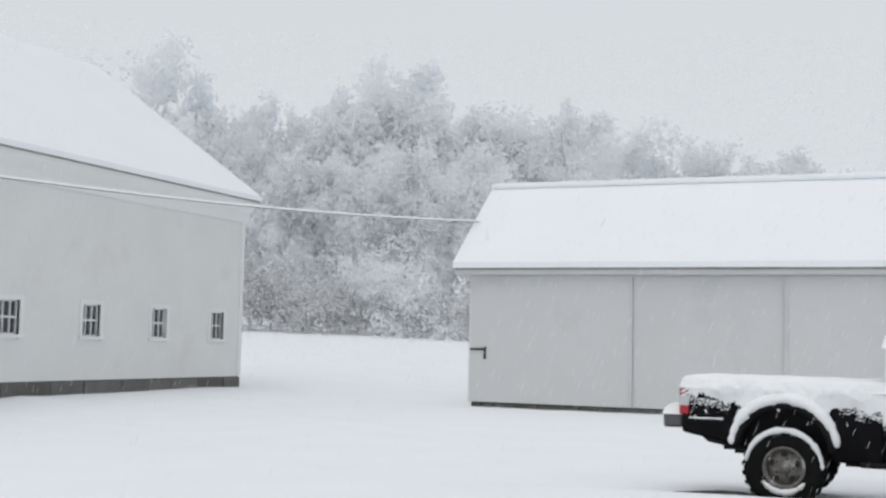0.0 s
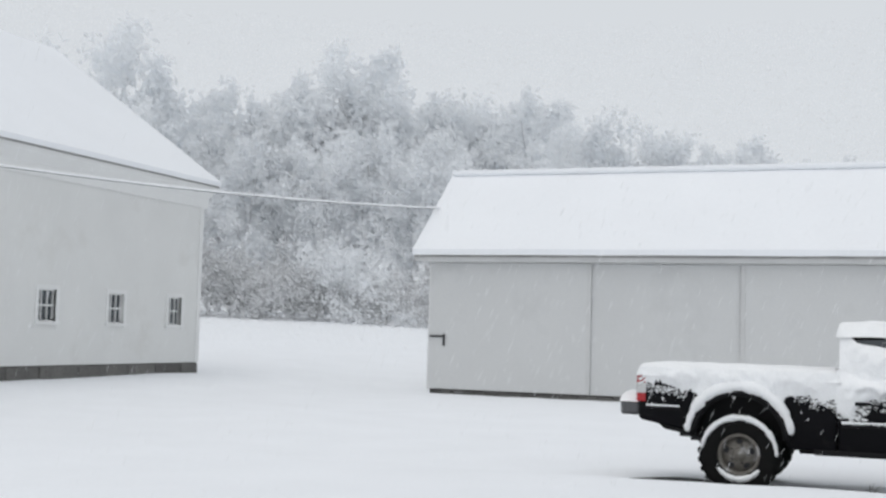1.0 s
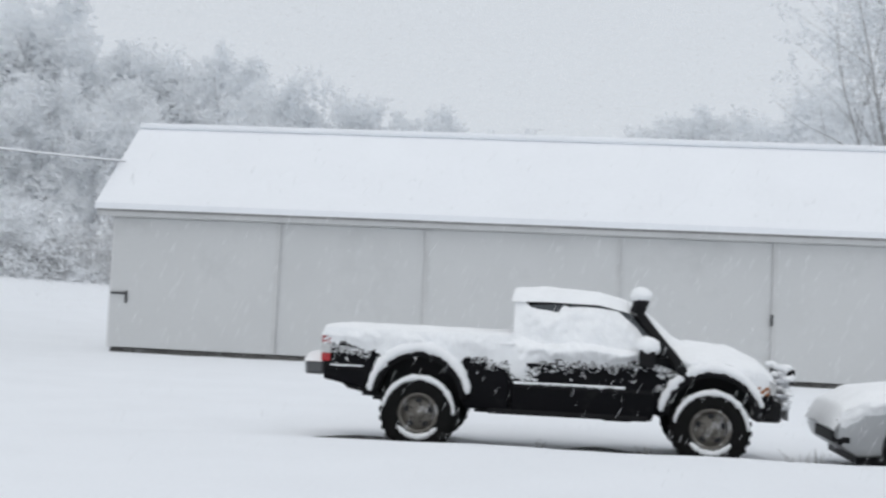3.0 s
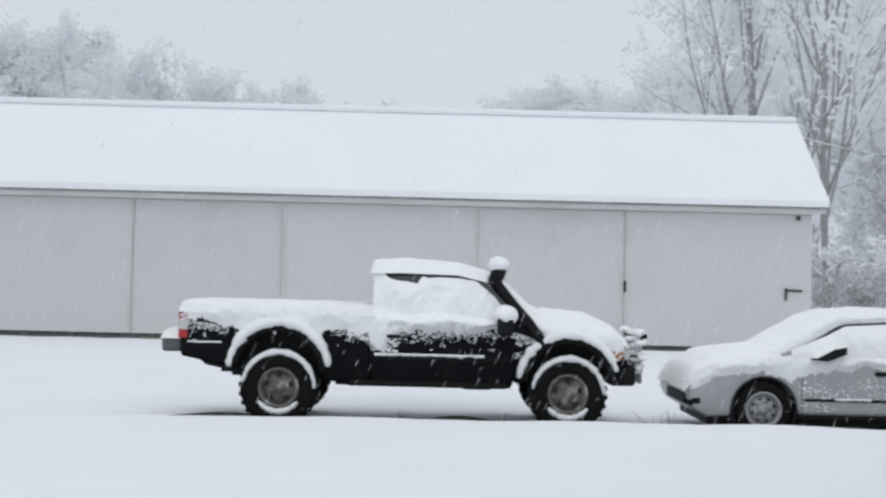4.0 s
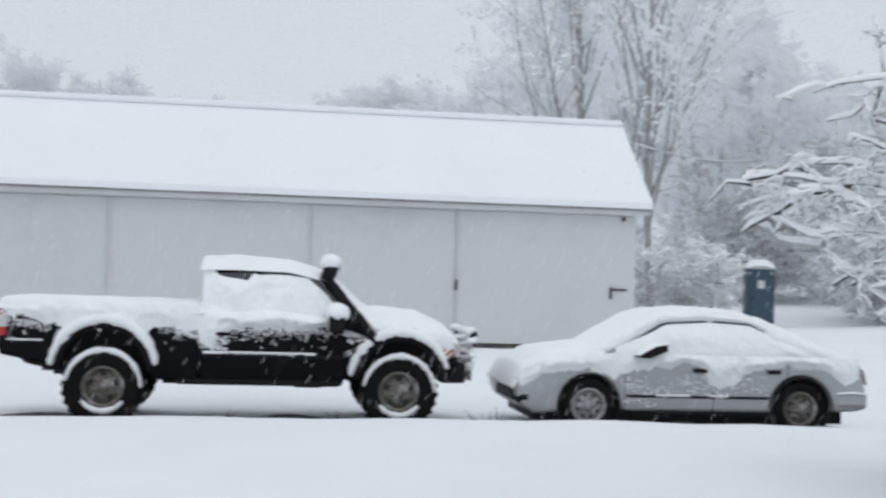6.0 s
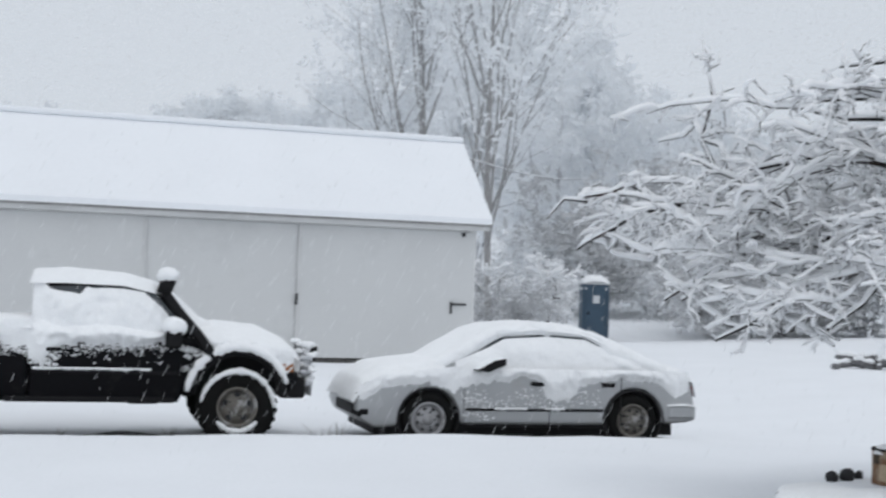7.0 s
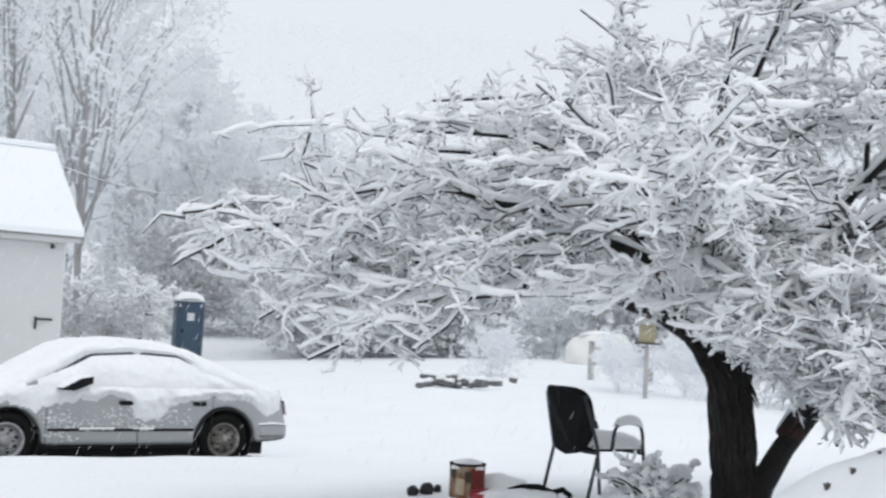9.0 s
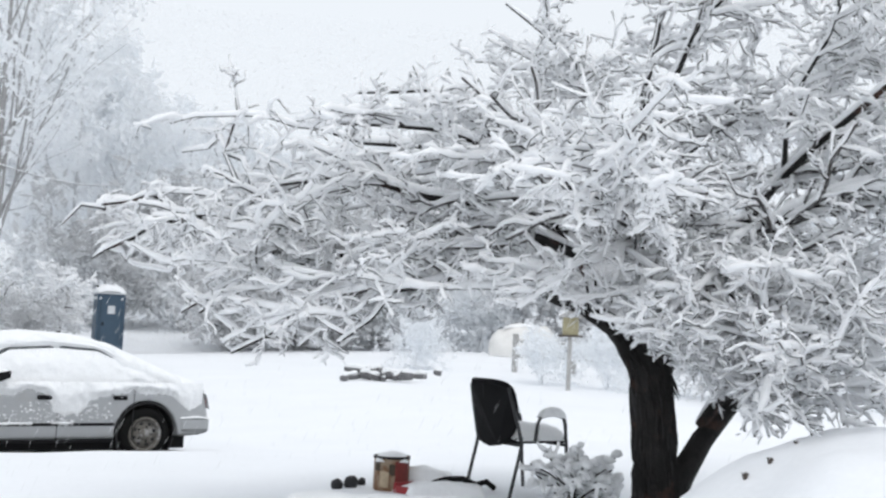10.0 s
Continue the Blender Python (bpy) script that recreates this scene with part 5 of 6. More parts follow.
# ---- tall bare trees behind the shed's far end, and the scrub round them ----
TALL_TAGS = dict(label="tall bare tree with upright limbs edged in snow behind the shed", category="tree", group="bare trees behind the shed")
for seed, a, r, h, rad in ((61, -14.6, 50, 18.5, 0.17), (62, -17.75, 43, 17.0, 0.15), (66, -12.4, 54, 14.5, 0.11), (68, -16.4, 56, 17.0, 0.13)):
    x, y = on_ray(a, r)
    frosted_tree(seed, h, TALL_SPEC, (x, y, ground_z(x, y)), rad, each=2, size=0.34, spread=0.10, bark=HAZED_BARK, tags=TALL_TAGS, stem_level=2, twig_level=3)
_rng = random.Random(90)
for a, r, h in ((-18.4, 41, 2.6), (-20.0, 58, 5.0), (-21.3, 56, 4.4), (-22.8, 57, 4.6), (-25.2, 58, 5.4), (-28.0, 46, 3.0), (-29.4, 47, 4.6), (-31, 46, 3.6), (-31, 48, 6.0), (-33, 45, 4.2), (-34.5, 48, 5.4),
                (-36, 44, 4.0), (-37.5, 48, 5.6), (-39.5, 45, 4.0), (-41.5, 47, 5.0), (-43.5, 46, 4.6), (-46, 45, 5.0), (-48.5, 44, 5.4), (-51, 43, 5.0), (-54, 44, 5.4), (-57, 44, 5.0), (-60, 44, 5.2),
                (-22.5, 60, 8.0), (-25.5, 62, 8.5), (-28.5, 61, 7.5), (-32, 62, 8.5), (-35.5, 61, 7.5), (-39, 62, 8.0), (-43, 60, 8.0), (-47, 60, 8.0), (-52, 60, 8.0), (-57, 60, 8.0)):
    plant(bushes[_rng.randrange(3)], a, r, h, _rng, 1.15)
for i, (a, r, h) in enumerate(((-20.8, 66, 16.5), (-23.2, 70, 14.5), (-25.2, 74, 12.5), (-28.8, 80, 13.5), (-33, 80, 13.0), (-37, 78, 13.0), (-41, 76, 13.0), (-46, 76, 13.0), (-51, 74, 13), (-56, 74, 13))):
    plant(kinds[i % 5], a, r, h, _rng, 0.9)


# ---- low crooked trees heavy with snow beyond the shed's end ----
CROOKED_SPEC = dict(steps=(4, 6, 5, 4), wander=(0.2, 0.26, 0.3, 0.34), lift=(0.02, 0.02, -0.02, -0.04), taper=0.5, count=(1, 9, 8, 6), angle=(0, 48, 48, 50), ratio=(1, 1.0, 0.45, 0.5), thin=0.6, least=0.016, flat=0.85)
CROOKED_SPEC["from"] = (0.25, 0.2, 0.12, 0)
for seed, a, r, h in ((5, -19.5, 44, 2.3), (6, -20.6, 49, 2.3), (11, -28.8, 50, 2.9)):
    x, y = on_ray(a, r)
    _rng = random.Random(seed)
    out = []
    grow(_rng, (0, 0, -0.2), (_rng.gauss(0, 0.3), 0, 1), h, 0.09, 0, CROOKED_SPEC, out)
    crooked = thing("crooked_tree", (x, y, ground_z(x, y)), 0, label="low crooked tree with limbs bowed under heavy snow", category="tree", group="crooked trees beyond the shed")
    v, f = limbs(out, (7, 5, 4, 3))
    arrays("limbs", v, f, CROOKED_BARK, crooked)
    v, f = limbs(out, (6, 5, 5, 4), keep=lambda level: level > 0, snow=(0.05, 0.07, 0.075, 0.08), rng=_rng)
    arrays("limb_snow", v, f, LOOSE_SNOW, crooked, "thick snow along the limbs")

# ---- cable between barn and shed ----
bm = bmesh.new()
pts = []
for k in range(41):
    u = k / 40
    p = Vector((-18.02, 12.0, 4.62)).lerp(Vector((-11.9, 31.2, 4.98)), u)
    p.z -= 4 * 0.28 * u * (1 - u)
    pts.append(p)
tube(bm, pts, 0.014, 6)
cable = part("cable", bm, IRON, None)
tagged(cable, "sagging overhead cable lined with snow", "cable")
part("cable_snow", tube(bmesh.new(), [p + Vector((0, 0, 0.022)) for p in pts], 0.03, 6), CLING_SNOW, cable)


bm = bmesh.new()
end = Vector((*on_ray(-23.2, 70), 9.2))
pts = []
for k in range(31):
    u = k / 30
    p = Vector((9.3, 32.6, 5.75)).lerp(end, u)
    p.z -= 4 * 0.5 * u * (1 - u)
    pts.append(p)
tube(bm, pts, 0.014, 6)
cable = part("cable", bm, IRON, None)
tagged(cable, "overhead cable lined with snow running off from the shed", "cable")
part("cable_snow", tube(bmesh.new(), [p + Vector((0, 0, 0.022)) for p in pts], 0.024, 6), CLING_SNOW, cable)


# ---- portable toilet ----
TOILET_BLUE = material("blue_plastic", (0.035, 0.07, 0.11), 0.5, spread=0.15, grain=(2, 20))
PALE_PLASTIC = material("pale_plastic", (0.6, 0.62, 0.64), 0.5, spread=0.1)


def build_toilet():
    x, y = on_ray(-22.6, 45.0)
    t = thing("portable_toilet", (x, y, ground_z(x, y)), -14, label="blue plastic portable toilet with a snowy domed roof", category="portable toilet")
    part("base", boxed(-0.58, 0.58, -0.6, 0.6, 0, 0.14, bevel=0.03), PLASTIC, t)
    part("shell", boxed(-0.54, 0.54, -0.54, 0.54, 0.14, 2.1, bevel=0.05), TOILET_BLUE, t)
    door = part("door", boxed(-0.38, 0.38, -0.575, -0.541, 0.2, 2.0, bevel=0.012), TOILET_BLUE, t)
    part("sign", boxed(-0.12, 0.16, -0.585, -0.576, 1.42, 1.70), PALE_PLASTIC, door, "pale notice panel")
    part("latch", boxed(-0.34, -0.26, -0.60, -0.576, 1.0, 1.12, bevel=0.01), PLASTIC, door)
    for s in (-1, 1):
        part("corner_rib", boxed(s * 0.5 - 0.05, s * 0.5 + 0.05, -0.57, -0.541, 0.14, 2.1, bevel=0.015), TOILET_BLUE, t)
    part("vent_band", boxed(-0.56, 0.56, -0.56, 0.56, 1.90, 2.0, bevel=0.01), PALE_PLASTIC, t)
    part("roof", lathe_roof(), PALE_PLASTIC, t, "pale domed roof", True)
    part("vent_pipe", tube(bmesh.new(), [(-0.42, 0.4, 2.0), (-0.42, 0.4, 2.4)], 0.05, 10), PLASTIC, t)
    t.scale = (0.88, 0.88, 1.0)
    top_snow("roof_snow", t, [(-0.56, 2.14, 0.16), (-0.25, 2.22, 0.22), (0.25, 2.22, 0.22), (0.56, 2.14, 0.16)], -0.58, 0.58, 51, "thick snow on the roof", square=3)
    return t


def lathe_roof():
    bm = bmesh.new()
    box(bm, -0.58, 0.58, -0.58, 0.58, 2.1, 2.16, bevel=0.02)
    box(bm, -0.42, 0.42, -0.42, 0.42, 2.16, 2.26, bevel=0.045)
    return bm


build_toilet()


# ---- garden chair ----
SEAT_BLACK = material("black_mesh_fabric", (0.009, 0.009, 0.01), 0.8, spec=0.15, spread=0.3, grain=(12, 90), bump=0.4, bump_scale=120)
TUBE_GREY = material("grey_steel_tube", (0.05, 0.052, 0.055), 0.5, metal=0.3, spread=0.2)


def build_chair():
    x, y = on_ray(-41.65, 9.2)
    z = ground_z(x, y)
    # the chair's front is local +x
    c = thing("garden_chair", (x, y, z - 0.02), -41.2 + 38, label="black stacking chair with grey tubular legs and snowy seat", category="chair")
    tilt = Matrix.Rotation(radians(-12), 4, "Y")
    bm = bmesh.new()
    outline = []
    for k in range(28):
        q = k * math.tau / 28
        cs, sn = math.cos(q), math.sin(q)
        outline.append((0.235 * math.copysign(abs(cs) ** 0.6, cs), 0.235 + 0.225 * math.copysign(abs(sn) ** (0.5 if sn > 0 else 0.75), sn)))
    rings = []
    for depth, grow_by in ((-0.016, 0.96), (-0.006, 1.0), (0.008, 1.0), (0.016, 0.96)):
        rings.append([bm.verts.new((depth, p * 1.08 * grow_by, 0.24 + (q - 0.24) * grow_by)) for p, q in outline])
    for a, b in zip(rings, rings[1:]):
        for k in range(28):
            bm.faces.new((a[k], a[(k + 1) % 28], b[(k + 1) % 28], b[k]))
    bm.faces.new(rings[0][::-1])
    bm.faces.new(rings[-1])
    bmesh.ops.recalc_face_normals(bm, faces=bm.faces[:])
    for v in bm.verts:
        u = v.co.y / 0.235
        v.co.x -= 0.085 * (1 - u * u)
        v.co.z -= 0.05 * (1 - u * u) * (v.co.z < 0.2)

    bmesh.ops.transform(bm, matrix=Matrix.Translation((-0.21, 0, 0.42)) @ tilt, verts=bm.verts)
    part("backrest", bm, SEAT_BLACK, c, "curved black backrest")
    part("seat", boxed(-0.22, 0.24, -0.235, 0.235, 0.40, 0.445, bevel=0.02), SEAT_BLACK, c)
    for s in (-1, 1):
        y0 = s * 0.265
        part("rear_leg", tube(bmesh.new(), [(-0.30, y0, 0.0), (-0.20, y0, 0.40), (-0.26, y0 * 0.93, 0.62), (-0.31, y0 * 0.85, 0.80)], 0.0135, 8), TUBE_GREY, c, smooth=True)
        arm = [(0.25, y0, 0.0), (0.21, y0, 0.40), (0.195, y0, 0.54), (0.175, y0, 0.59), (0.12, y0, 0.61), (0.02, y0, 0.61), (-0.04, y0, 0.59), (-0.065, y0, 0.54), (-0.08, y0, 0.41)]
        part("front_leg", tube(bmesh.new(), arm, 0.0135, 8), TUBE_GREY, c, smooth=True)
        pad = part("armrest", tube(bmesh.new(), [(0.165, y0, 0.602), (0.07, y0, 0.618), (-0.03, y0, 0.602)], [0.016, 0.021, 0.016], 8), PLASTIC, c, smooth=True)
        top_snow("arm_snow", pad, [(-0.05, 0.60, 0.03), (0.0, 0.615, 0.04), (0.07, 0.618, 0.045), (0.13, 0.612, 0.04), (0.18, 0.60, 0.03)], y0 - 0.035, y0 + 0.035, 60 + s, nx=14, ny=8, square=3)
    for xx, zz in ((-0.2, 0.39), (0.215, 0.39)):
        part("cross_tube", tube(bmesh.new(), [(xx, -0.265, zz), (xx, 0.265, zz)], 0.012, 8), TUBE_GREY, c, smooth=True)
    top_snow("seat_snow", c, [(-0.22, 0.44, 0.07), (0.0, 0.44, 0.10), (0.25, 0.44, 0.08)], -0.24, 0.24, 63, "mound of snow on the seat", nx=18, ny=16, square=3)
    return c


build_chair()

# ---- pot and half-buried garden clutter ----
POT = material("rusty_brown_tin", (0.20, 0.10, 0.05), 0.85, spread=0.35, grain=(6, 40), bump=0.4, bump_scale=40, dirt=(0.34, 0.27, 0.20), dirt_amount=0.6, dirt_scale=9)
CREAM_PAPER = material("faded_cream_paper", (0.45, 0.36, 0.25), 0.8, spread=0.3, grain=(12, 60))
RED_PAPER = material("faded_red_paper", (0.17, 0.025, 0.02), 0.7, spread=0.4, grain=(12, 60))
DARK_PAPER = material("stained_paper", (0.06, 0.045, 0.03), 0.8, spread=0.4, grain=(12, 60))
RED_PLASTIC = material("red_plastic", (0.32, 0.03, 0.035), 0.45, spread=0.2)
PILE_WOOD = material("grey_brush_wood", (0.15, 0.15, 0.155), 0.9, spread=0.4, grain=(3, 20))
OLD_WOOD = material("dark_wet_wood", (0.09, 0.075, 0.065), 0.85, spread=0.4, grain=(5, 40), bump=0.5, bump_scale=40)


def build_can():
    x, y = on_ray(-35.75, 9.3)
    p = thing("metal_can", (x, y, ground_z(x, y) - 0.01), -36, label="old metal can with faded brown and red wrap under snow", category="can")
    part("body", lathe_z([(0.001, 0), (0.128, 0), (0.132, 0.01), (0.132, 0.235), (0.128, 0.25), (0.122, 0.25), (0.12, 0.2)]), POT, p, smooth=True)
    part("rim", lathe_z([(0.124, 0.238), (0.137, 0.238), (0.139, 0.247), (0.137, 0.256), (0.124, 0.256)]), PLASTIC, p, "dark rolled rim", True)
    for a0, a1, z0, z1, mat in ((232, 262, 0.03, 0.15, CREAM_PAPER), (282, 338, 0.05, 0.225, RED_PAPER), (262, 282, 0.12, 0.2, DARK_PAPER), (205, 232, 0.15, 0.22, DARK_PAPER)):
        bm = bmesh.new()
        n = 8
        rows = [[bm.verts.new((0.1345 * math.cos(q), 0.1345 * math.sin(q), z + 0.012 * noise.noise(Vector((q * 6, z * 30, 2))))) for z in (z0, (z0 + z1) / 2, z1)]
                for q in [radians(a0 + (a1 - a0) * k / n) for k in range(n + 1)]]
        for u, w in zip(rows, rows[1:]):
            for k in range(2):
                bm.faces.new((u[k], w[k], w[k + 1], u[k + 1]))
        part("paper_patch", bm, mat, p)
    top_snow("can_snow", p, [(-0.12, 0.236, 0.03), (-0.09, 0.238, 0.04), (0, 0.238, 0.05), (0.09, 0.238, 0.04), (0.12, 0.236, 0.03)], -0.12, 0.12, 71, "cap of snow", nx=16, ny=16, square=2, ends_square=3)
    return p


def lathe_z(profile, segments=32):
    bm = lathe(profile, segments)
    bmesh.ops.transform(bm, matrix=Matrix.Rotation(radians(90), 4, "X"), verts=bm.verts)
    return bm


build_can()


def plank(a, r, length, turn, depth=0.16, lift=0.0):
    x, y = on_ray(a, r)
    p = thing("plank", (x, y, ground_z(x, y) + lift), turn, label="snow-covered board with a dark wet edge lying on the lawn", category="board", group="boards on the lawn")
    part("board", boxed(-length / 2, length / 2, -depth, depth, -0.05, 0.03, bevel=0.01), OLD_WOOD, p)
    top_snow("board_snow", p, [(-length / 2 - 0.03, 0.025, 0.07), (0, 0.03, 0.10), (length / 2 + 0.03, 0.025, 0.07)], -depth - 0.01, depth + 0.01, 80 + a, nx=24, ny=12, square=4, rough=0.03)
    return p


# a low platform of boards under snow, its far corner showing dark
x, y = on_ray(-35.6, 7.5)
deck = thing("plank_platform", (x, y, ground_z(x, y) + 0.08), -33.0, label="low platform of dark wet boards under uneven snow on the lawn", category="platform")
for k in range(5):
    part("board", boxed(-0.62 + 0.02 * (k % 2), 0.60, -0.42 + 0.17 * k, -0.265 + 0.17 * k, -0.03, 0.07, bevel=0.006), OLD_WOOD, deck)
for k in (-0.5, 0.0, 0.5):
    part("bearer", boxed(k - 0.04, k + 0.04, -0.4, 0.4, -0.16, -0.032), OLD_WOOD, deck)
top_snow("platform_snow", deck, [(-0.615, 0.066, 0.05), (-0.2, 0.066, 0.075), (0.2, 0.066, 0.07), (0.60, 0.066, 0.05)], -0.43, 0.43, 81, "uneven snow on the boards", nx=60, ny=30, square=7, ends_square=16, rough=0.05)
plank(-38.3, 8.9, 0.5, -30, 0.05, lift=-0.01)
plank(-37.2, 9.4, 0.4, -50, 0.09, lift=0.02)
x, y = on_ray(-37.3, 9.2)
crate = thing("plastic_crate", (x, y, ground_z(x, y) - 0.06), 12, label="red plastic crate nearly buried in snow", category="crate")
part("side", boxed(-0.2, 0.2, -0.13, -0.11, 0, 0.09, bevel=0.006), RED_PLASTIC, crate)
part("side", boxed(-0.2, 0.2, 0.11, 0.13, 0, 0.12, bevel=0.006), RED_PLASTIC, crate)
part("side", boxed(-0.2, -0.18, -0.109, 0.109, 0, 0.10, bevel=0.006), RED_PLASTIC, crate)
part("side", boxed(0.18, 0.2, -0.109, 0.109, 0, 0.10, bevel=0.006), RED_PLASTIC, crate)
top_snow("crate_snow", crate, [(-0.2, 0.06, 0.04), (0, 0.06, 0.07), (0.2, 0.05, 0.04)], -0.13, 0.15, 91, square=3, rough=0.03)
x, y = on_ray(-38.9, 9.2)
hose = part("garden_hose", tube(bmesh.new(), [(-0.2, 0, 0.05), (-0.1, -0.05, 0.09), (0.02, -0.06, 0.10), (0.12, -0.04, 0.06), (0.2, 0.0, 0.08), (0.26, 0.05, 0.03)], 0.022, 8), RUBBER, None, smooth=True)
hose.matrix_world = pose(x, y, ground_z(x, y), 0, 0, -38)
tagged(hose, "loop of black hose poking out of the snow", "hose")
for a, r, s in ((-33.9, 9.4, 0.055), (-33.3, 9.35, 0.045), (-34.4, 9.5, 0.035)):
    x, y = on_ray(a, r)
    bm = bmesh.new()
    bmesh.ops.create_icosphere(bm, subdivisions=2, radius=s)
    for v in bm.verts:
        v.co *= 1 + 0.3 * noise.noise(v.co * 20 + Vector((a, 0, 0)))
    lump = part("clod", bm, DARK_GAP, None, smooth=True)
    lump.matrix_world = pose(x, y, ground_z(x, y) + s * 0.6)
    tagged(lump, "dark clod showing through the snow beside the can", "clod", group="clods by the can")



def plant_tuft(size, seed, thin=False):
    rng = random.Random(seed)
    bm = bmesh.new()
    for _ in range(9 if thin else 14):
        a, l = rng.random() * math.tau, size * rng.uniform(0.6, 1.3)
        lean = rng.uniform(0.15, 0.8)
        d = Vector((math.cos(a) * lean, math.sin(a) * lean, 1)).normalized() * l
        r = 0.004 if thin else size * 0.22
        tube(bm, [(0, 0, -0.02), d * 0.6, d + Vector((0, 0, -0.1 * l))], [r, r * 0.9, r * 0.4], 4)
    return bm


# ---- small snowy bush by the trunk ----
x, y = on_ray(-44.2, 8.9)
_rng = random.Random(14)
out = []
BUSH_SPEC = dict(steps=(2, 4, 3), wander=(0.1, 0.3, 0.35), lift=(0, -0.02, -0.05), taper=0.6, count=(1, 50, 5), angle=(0, 50, 50), ratio=(1, 3.1, 0.36), thin=0.6, least=0.006)
BUSH_SPEC["from"] = (0.0, 0.25, 0)
grow(_rng, (0, 0, 0), (0, 0, 1), 0.12, 0.02, 0, BUSH_SPEC, out)
bush = thing("shrub", (x, y, ground_z(x, y) - 0.02), 0, label="low round shrub bowed under snow beside the trunk", category="shrub")
v, f = limbs(out, (5, 4, 3))
arrays("stems", v, f, BARK, bush)
v, f = limbs(out, (5, 5, 5), snow=(0.02, 0.03, 0.03), rng=_rng)
arrays("stem_snow", v, f, CLING_SNOW, bush)

# ---- heap of snow by the tree ----
mx, my = on_ray(-62.3, 7.0)


def heap_z(x, y):
    rr = math.hypot(x - mx, y - my) / 1.95
    rr *= 1 + 0.1 * noise.noise(Vector((x * 1.5, y * 1.5, 4)))
    lump = 0.17 * noise.noise(Vector((x * 1.5, y * 1.5, 8))) + 0.03 * noise.noise(Vector((x * 6, y * 6, 2)))
    return ground_z(x, y) - 0.03 + (0.80 * (1 - rr ** 3.2) + lump * (1 - rr ** 4) if rr < 1 else 0)


verts, faces = [], []
n, m = 72, 26
for i in range(m + 1):
    rr = 2.1 * smooth01(-1.0, 1.0, 1 - 2 * (1 - i / m)) if i else 0.0
    for k in range(n):
        a = k * math.tau / n
        px, py = mx + rr * math.cos(a), my + rr * math.sin(a)
        verts.append((px, py, heap_z(px, py)))
for i in range(m):
    for k in range(n):
        faces.append((i * n + k, (i + 1) * n + k, (i + 1) * n + (k + 1) % n, i * n + (k + 1) % n))
heap = arrays("snow_bank", verts, faces, SNOW)
tagged(heap, "rounded bank of snow with dark stalks poking out", "snow bank")

# ---- stalks in the heap, feeder, brush pile and posts across the lawn ----
FEEDER_WOOD = material("yellowed_cedar", (0.34, 0.31, 0.2), 0.8, spread=0.25, grain=(5, 40))
GREY_WOOD = material("grey_weathered_wood", (0.42, 0.415, 0.41), 0.9, spread=0.3, grain=(5, 40))
for a, dip, s in ((-52.8, 5.07, 0.03), (-51.75, 5.8, 0.03), (-50.4, 4.86, 0.024), (-53.9, 4.1, 0.022)):
    r = 4.5
    while r < 9 and heap_z(*on_ray(a, r)) < EYE - r * math.tan(radians(dip)):
        r += 0.02
    x, y = on_ray(a, r)
    z = heap_z(x, y)
    clump = part("dead_plant", plant_tuft(s, a), OLD_WOOD, None)
    clump.matrix_world = pose(x, y, z)
    tagged(clump, "dark dead plant tip poking through the snow", "plant", group="dead plants in the snow")

x, y = on_ray(-43.7, 27.0)
feeder = thing("bird_feeder", (x, y, ground_z(x, y)), -40, label="yellowish wooden bird feeder on a grey post", category="bird feeder")
part("post", boxed(-0.045, 0.045, -0.045, 0.045, -0.1, 1.18), GREY_WOOD, feeder)
part("tray", boxed(-0.26, 0.26, -0.2, 0.2, 1.16, 1.20, bevel=0.008), OLD_WOOD, feeder)
part("box", boxed(-0.17, 0.17, -0.13, 0.13, 1.2, 1.62, bevel=0.01), FEEDER_WOOD, feeder)
part("roof", prism(bmesh.new(), [(-0.25, 1.60), (0, 1.78), (0.25, 1.60), (0.25, 1.58), (-0.25, 1.58)], -0.2, 0.2), GREY_WOOD, feeder)
top_snow("roof_snow", feeder, [(-0.27, 1.62, 0.08), (0, 1.79, 0.10), (0.27, 1.62, 0.08)], -0.22, 0.22, 95, "cap of snow", nx=16, ny=10)
fence = thing("fence", (0, 0, 0), label="weathered wooden posts and rails half buried in snow", category="fence")
last = None
for a, r in ((-41.2, 34), (-43.9, 33), (-46.9, 32.5), (-49.8, 32), (-53, 32)):
    x, y = on_ray(a, r)
    z = ground_z(x, y)
    part("post", boxed(x - 0.06, x + 0.06, y - 0.06, y + 0.06, z - 0.2, z + 1.05, bevel=0.01), GREY_WOOD, fence)
    if last:
        for h in (0.45, 0.85):
            part("rail", tube(bmesh.new(), [(last[0], last[1], last[2] + h), (x, y, z + h)], 0.045, 6), GREY_WOOD, fence)
    last = (x, y, z)
x, y = on_ray(-35.2, 27.0)
pile = thing("brush_pile", (x, y, ground_z(x, y)), 0, label="low pile of dark brush and logs dusted with snow", category="brush pile")
rng = random.Random(44)
for k in range(22):
    a, l = rng.uniform(0, math.pi), rng.uniform(0.12, 0.34)
    c = Vector((rng.gauss(0, 0.5), rng.gauss(0, 0.25), rng.uniform(0.02, 0.22)))
    d = Vector((math.cos(a), 0.5 * math.sin(a), rng.gauss(0, 0.15))) * l
    log = part("log", tube(bmesh.new(), [c - d, c, c + d], [0.06, 0.07, 0.045], 6), PILE_WOOD, pile)
    part("log_snow", tube(bmesh.new(), [c - d * 0.9 + Vector((0, 0, 0.07)), c + Vector((0, 0, 0.09)), c + d * 0.9 + Vector((0, 0, 0.06))], [0.04, 0.06, 0.03], 6), CLING_SNOW, log)
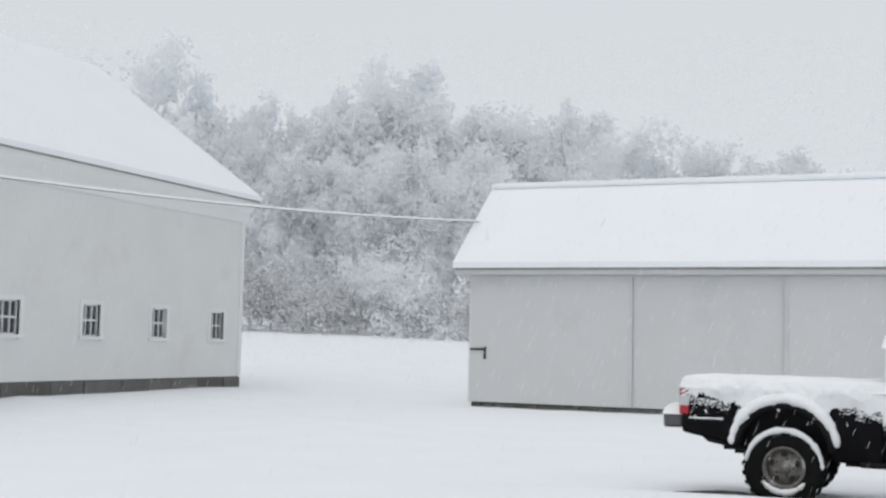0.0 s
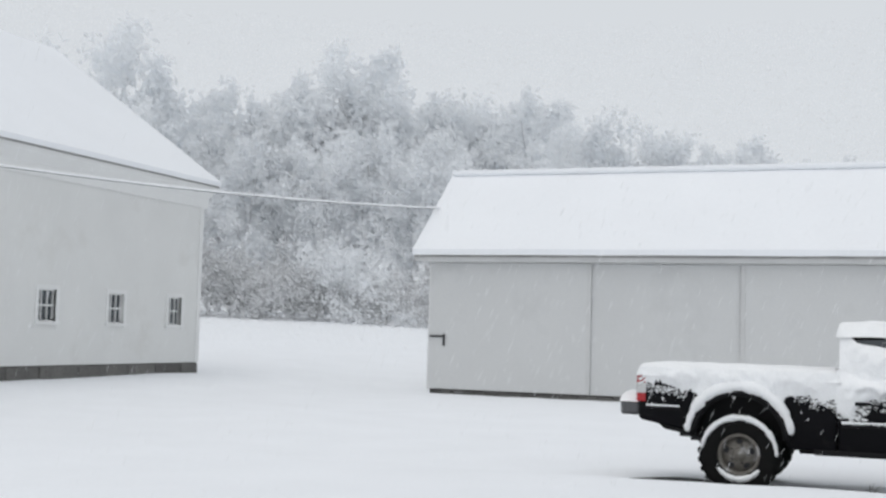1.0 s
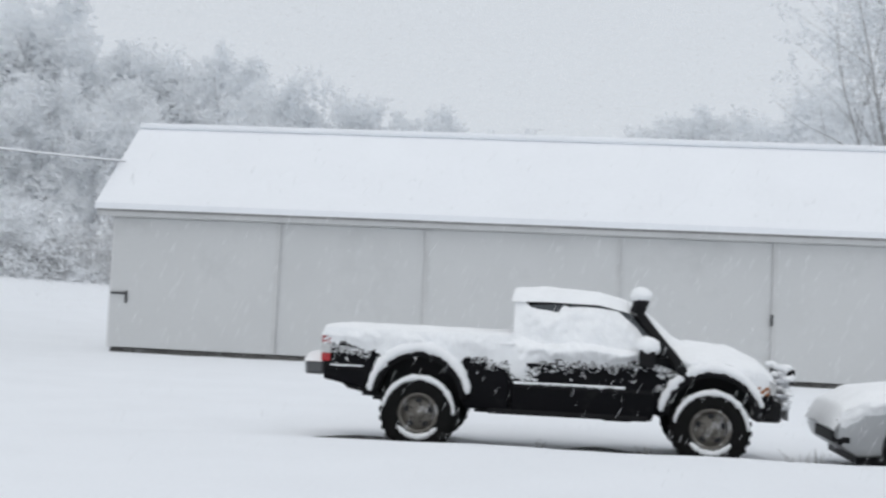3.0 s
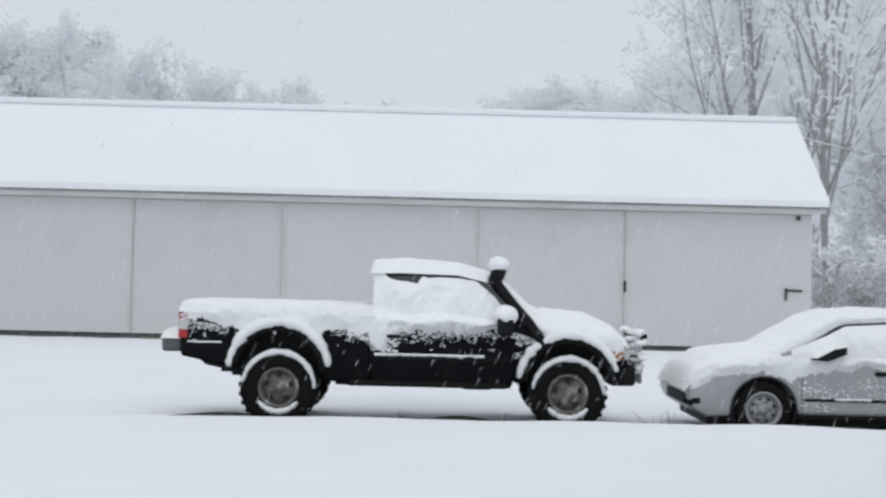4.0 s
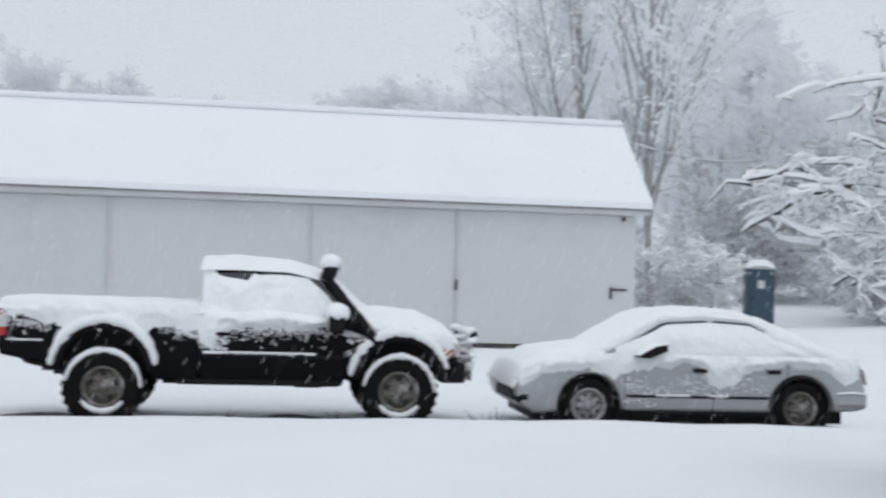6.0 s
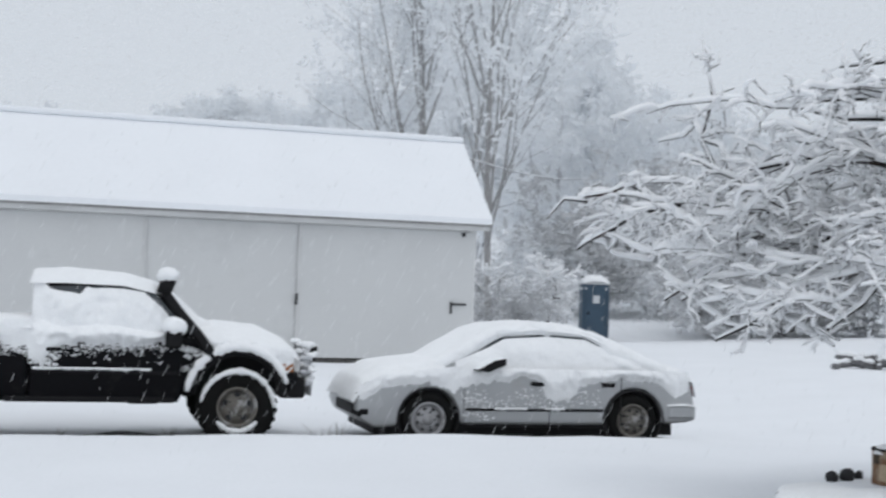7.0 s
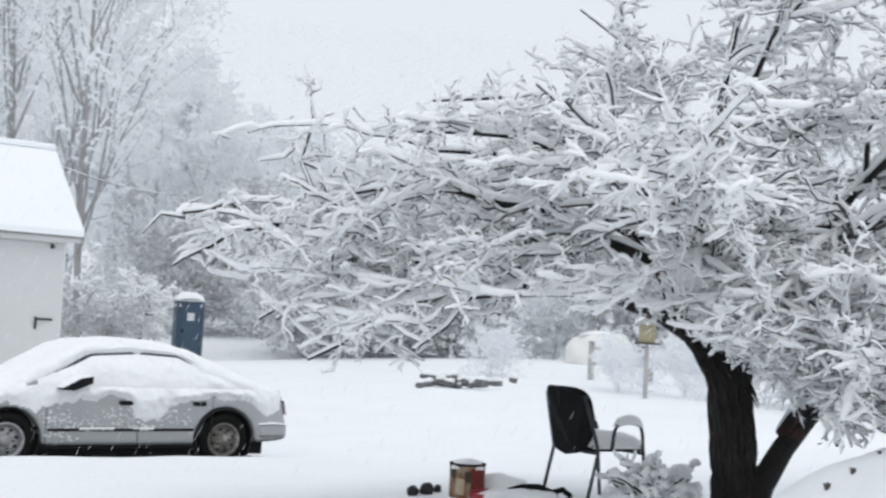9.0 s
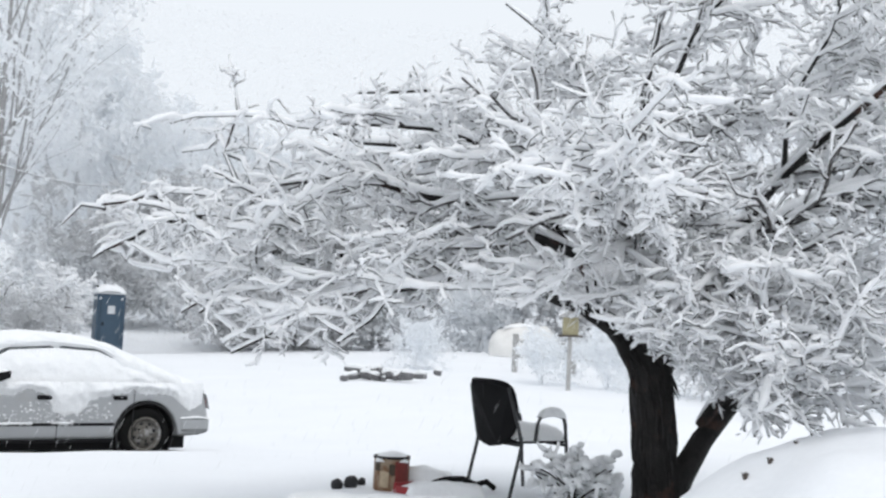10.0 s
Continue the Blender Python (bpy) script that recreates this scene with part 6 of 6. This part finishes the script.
for a, r, h in ((-36.6, 33.5, 2.4), (-37.1, 34, 1.9), (-42.5, 30, 2.2), (-45.5, 29, 2.4), (-49, 28, 2.4), (-52, 27, 2.5), (-55.5, 27, 2.6)):
    plant(bushes[1 if a > -46 else rng.randrange(3)], a, r, h, rng, 0.6 if a > -38 else 1.0)
# a stack under pale canvas beyond the lawn
CANVAS = material("pale_canvas", (0.80, 0.79, 0.77), 0.9, spread=0.12, grain=(2, 25), bump=0.4, bump_scale=8)
x, y = on_ray(-41.6, 41.0)
stack = thing("covered_stack", (x, y, ground_z(x, y)), -41.9, label="low stack under pale canvas with snow on top", category="stack")
bm = bmesh.new()
bmesh.ops.create_icosphere(bm, subdivisions=4, radius=1)
for v in bm.verts:
    k = 1 + 0.10 * noise.noise(v.co * 1.8) + 0.05 * noise.noise(v.co * 6)
    v.co = Vector((1.15 * k * math.copysign(abs(v.co.x) ** 0.7, v.co.x), 0.7 * k * v.co.y, max(-0.2, 1.05 * k * abs(v.co.z) ** 0.7 * (1 if v.co.z > 0 else -0.1))))
part("canvas", bm, CANVAS, stack, smooth=True)
top_snow("stack_snow", stack, [(-0.7, 0.90, 0.04), (-0.4, 0.97, 0.07), (0.0, 1.01, 0.08), (0.4, 0.97, 0.07), (0.7, 0.90, 0.04)], -0.35, 0.35, 97, "snow on the canvas", square=3, ends_square=4)
# weeds beside the truck
for x, y, s in ((2.35, 13.0, 0.30), (2.55, 13.2, 0.26), (2.75, 12.9, 0.22), (0.8, 13.6, 0.2), (-0.35, 13.7, 0.16), (2.15, 12.8, 0.2)):
    weed = part("weed", plant_tuft(s, x * 7, thin=True), GREY_WOOD, None)
    weed.matrix_world = pose(x, y, ground_z(x, y))
    tagged(weed, "dry grey weed stalks dusted with snow beside the truck", "weed", group="weeds by the drive", kind="stuff")

# ---- falling snow: streaming flakes close by, oversized ones as haze before the wood ----
rng = random.Random(5)
verts, faces = [], []
for _ in range(4200):
    a, r = rng.uniform(48, -62), 8.5 + 4.5 * rng.random()
    x, y = on_ray(a, r)
    z = EYE + r * math.tan(radians(rng.uniform(-8, 13)))
    if z < ground_z(x, y) + 0.1:
        continue
    s = rng.uniform(0.0010, 0.0019)
    d = Vector((-0.42, 0.1, -1)).normalized() * rng.uniform(0.03, 0.07)
    k = len(verts)
    verts += [(x - s, y, z), (x + s, y, z), (x, y - s, z), (x, y + s, z), (x + d.x, y + d.y, z + d.z), (x - d.x, y - d.y, z - d.z)]
    for p, q, w in ((0, 2, 5), (2, 1, 5), (1, 3, 5), (3, 0, 5), (2, 0, 4), (1, 2, 4), (3, 1, 4), (0, 3, 4)):
        faces.append((k + p, k + q, k + w))
flakes = arrays("falling_snow", verts, faces, FLAKES)
tagged(flakes, "falling snowflakes drifting in the air", "snowflakes", kind="stuff")

# Flakes far larger than life, added to pale the wood like haze.
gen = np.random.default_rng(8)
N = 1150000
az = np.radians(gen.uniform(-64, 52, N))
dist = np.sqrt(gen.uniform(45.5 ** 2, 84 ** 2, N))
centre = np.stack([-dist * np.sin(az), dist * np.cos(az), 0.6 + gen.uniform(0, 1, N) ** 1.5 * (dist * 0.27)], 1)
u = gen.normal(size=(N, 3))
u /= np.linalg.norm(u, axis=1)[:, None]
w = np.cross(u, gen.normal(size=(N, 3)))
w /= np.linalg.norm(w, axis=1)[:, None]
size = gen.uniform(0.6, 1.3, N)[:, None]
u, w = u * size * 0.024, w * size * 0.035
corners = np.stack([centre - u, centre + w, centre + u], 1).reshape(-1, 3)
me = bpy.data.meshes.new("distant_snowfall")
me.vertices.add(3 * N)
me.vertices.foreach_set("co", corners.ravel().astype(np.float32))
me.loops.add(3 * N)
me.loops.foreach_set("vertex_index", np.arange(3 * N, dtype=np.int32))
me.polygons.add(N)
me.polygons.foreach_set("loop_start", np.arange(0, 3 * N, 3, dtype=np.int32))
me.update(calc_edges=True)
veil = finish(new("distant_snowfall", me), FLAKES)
tagged(veil, "oversized flakes standing in for haze between the shed and the wood", "snowfall", kind="stuff")
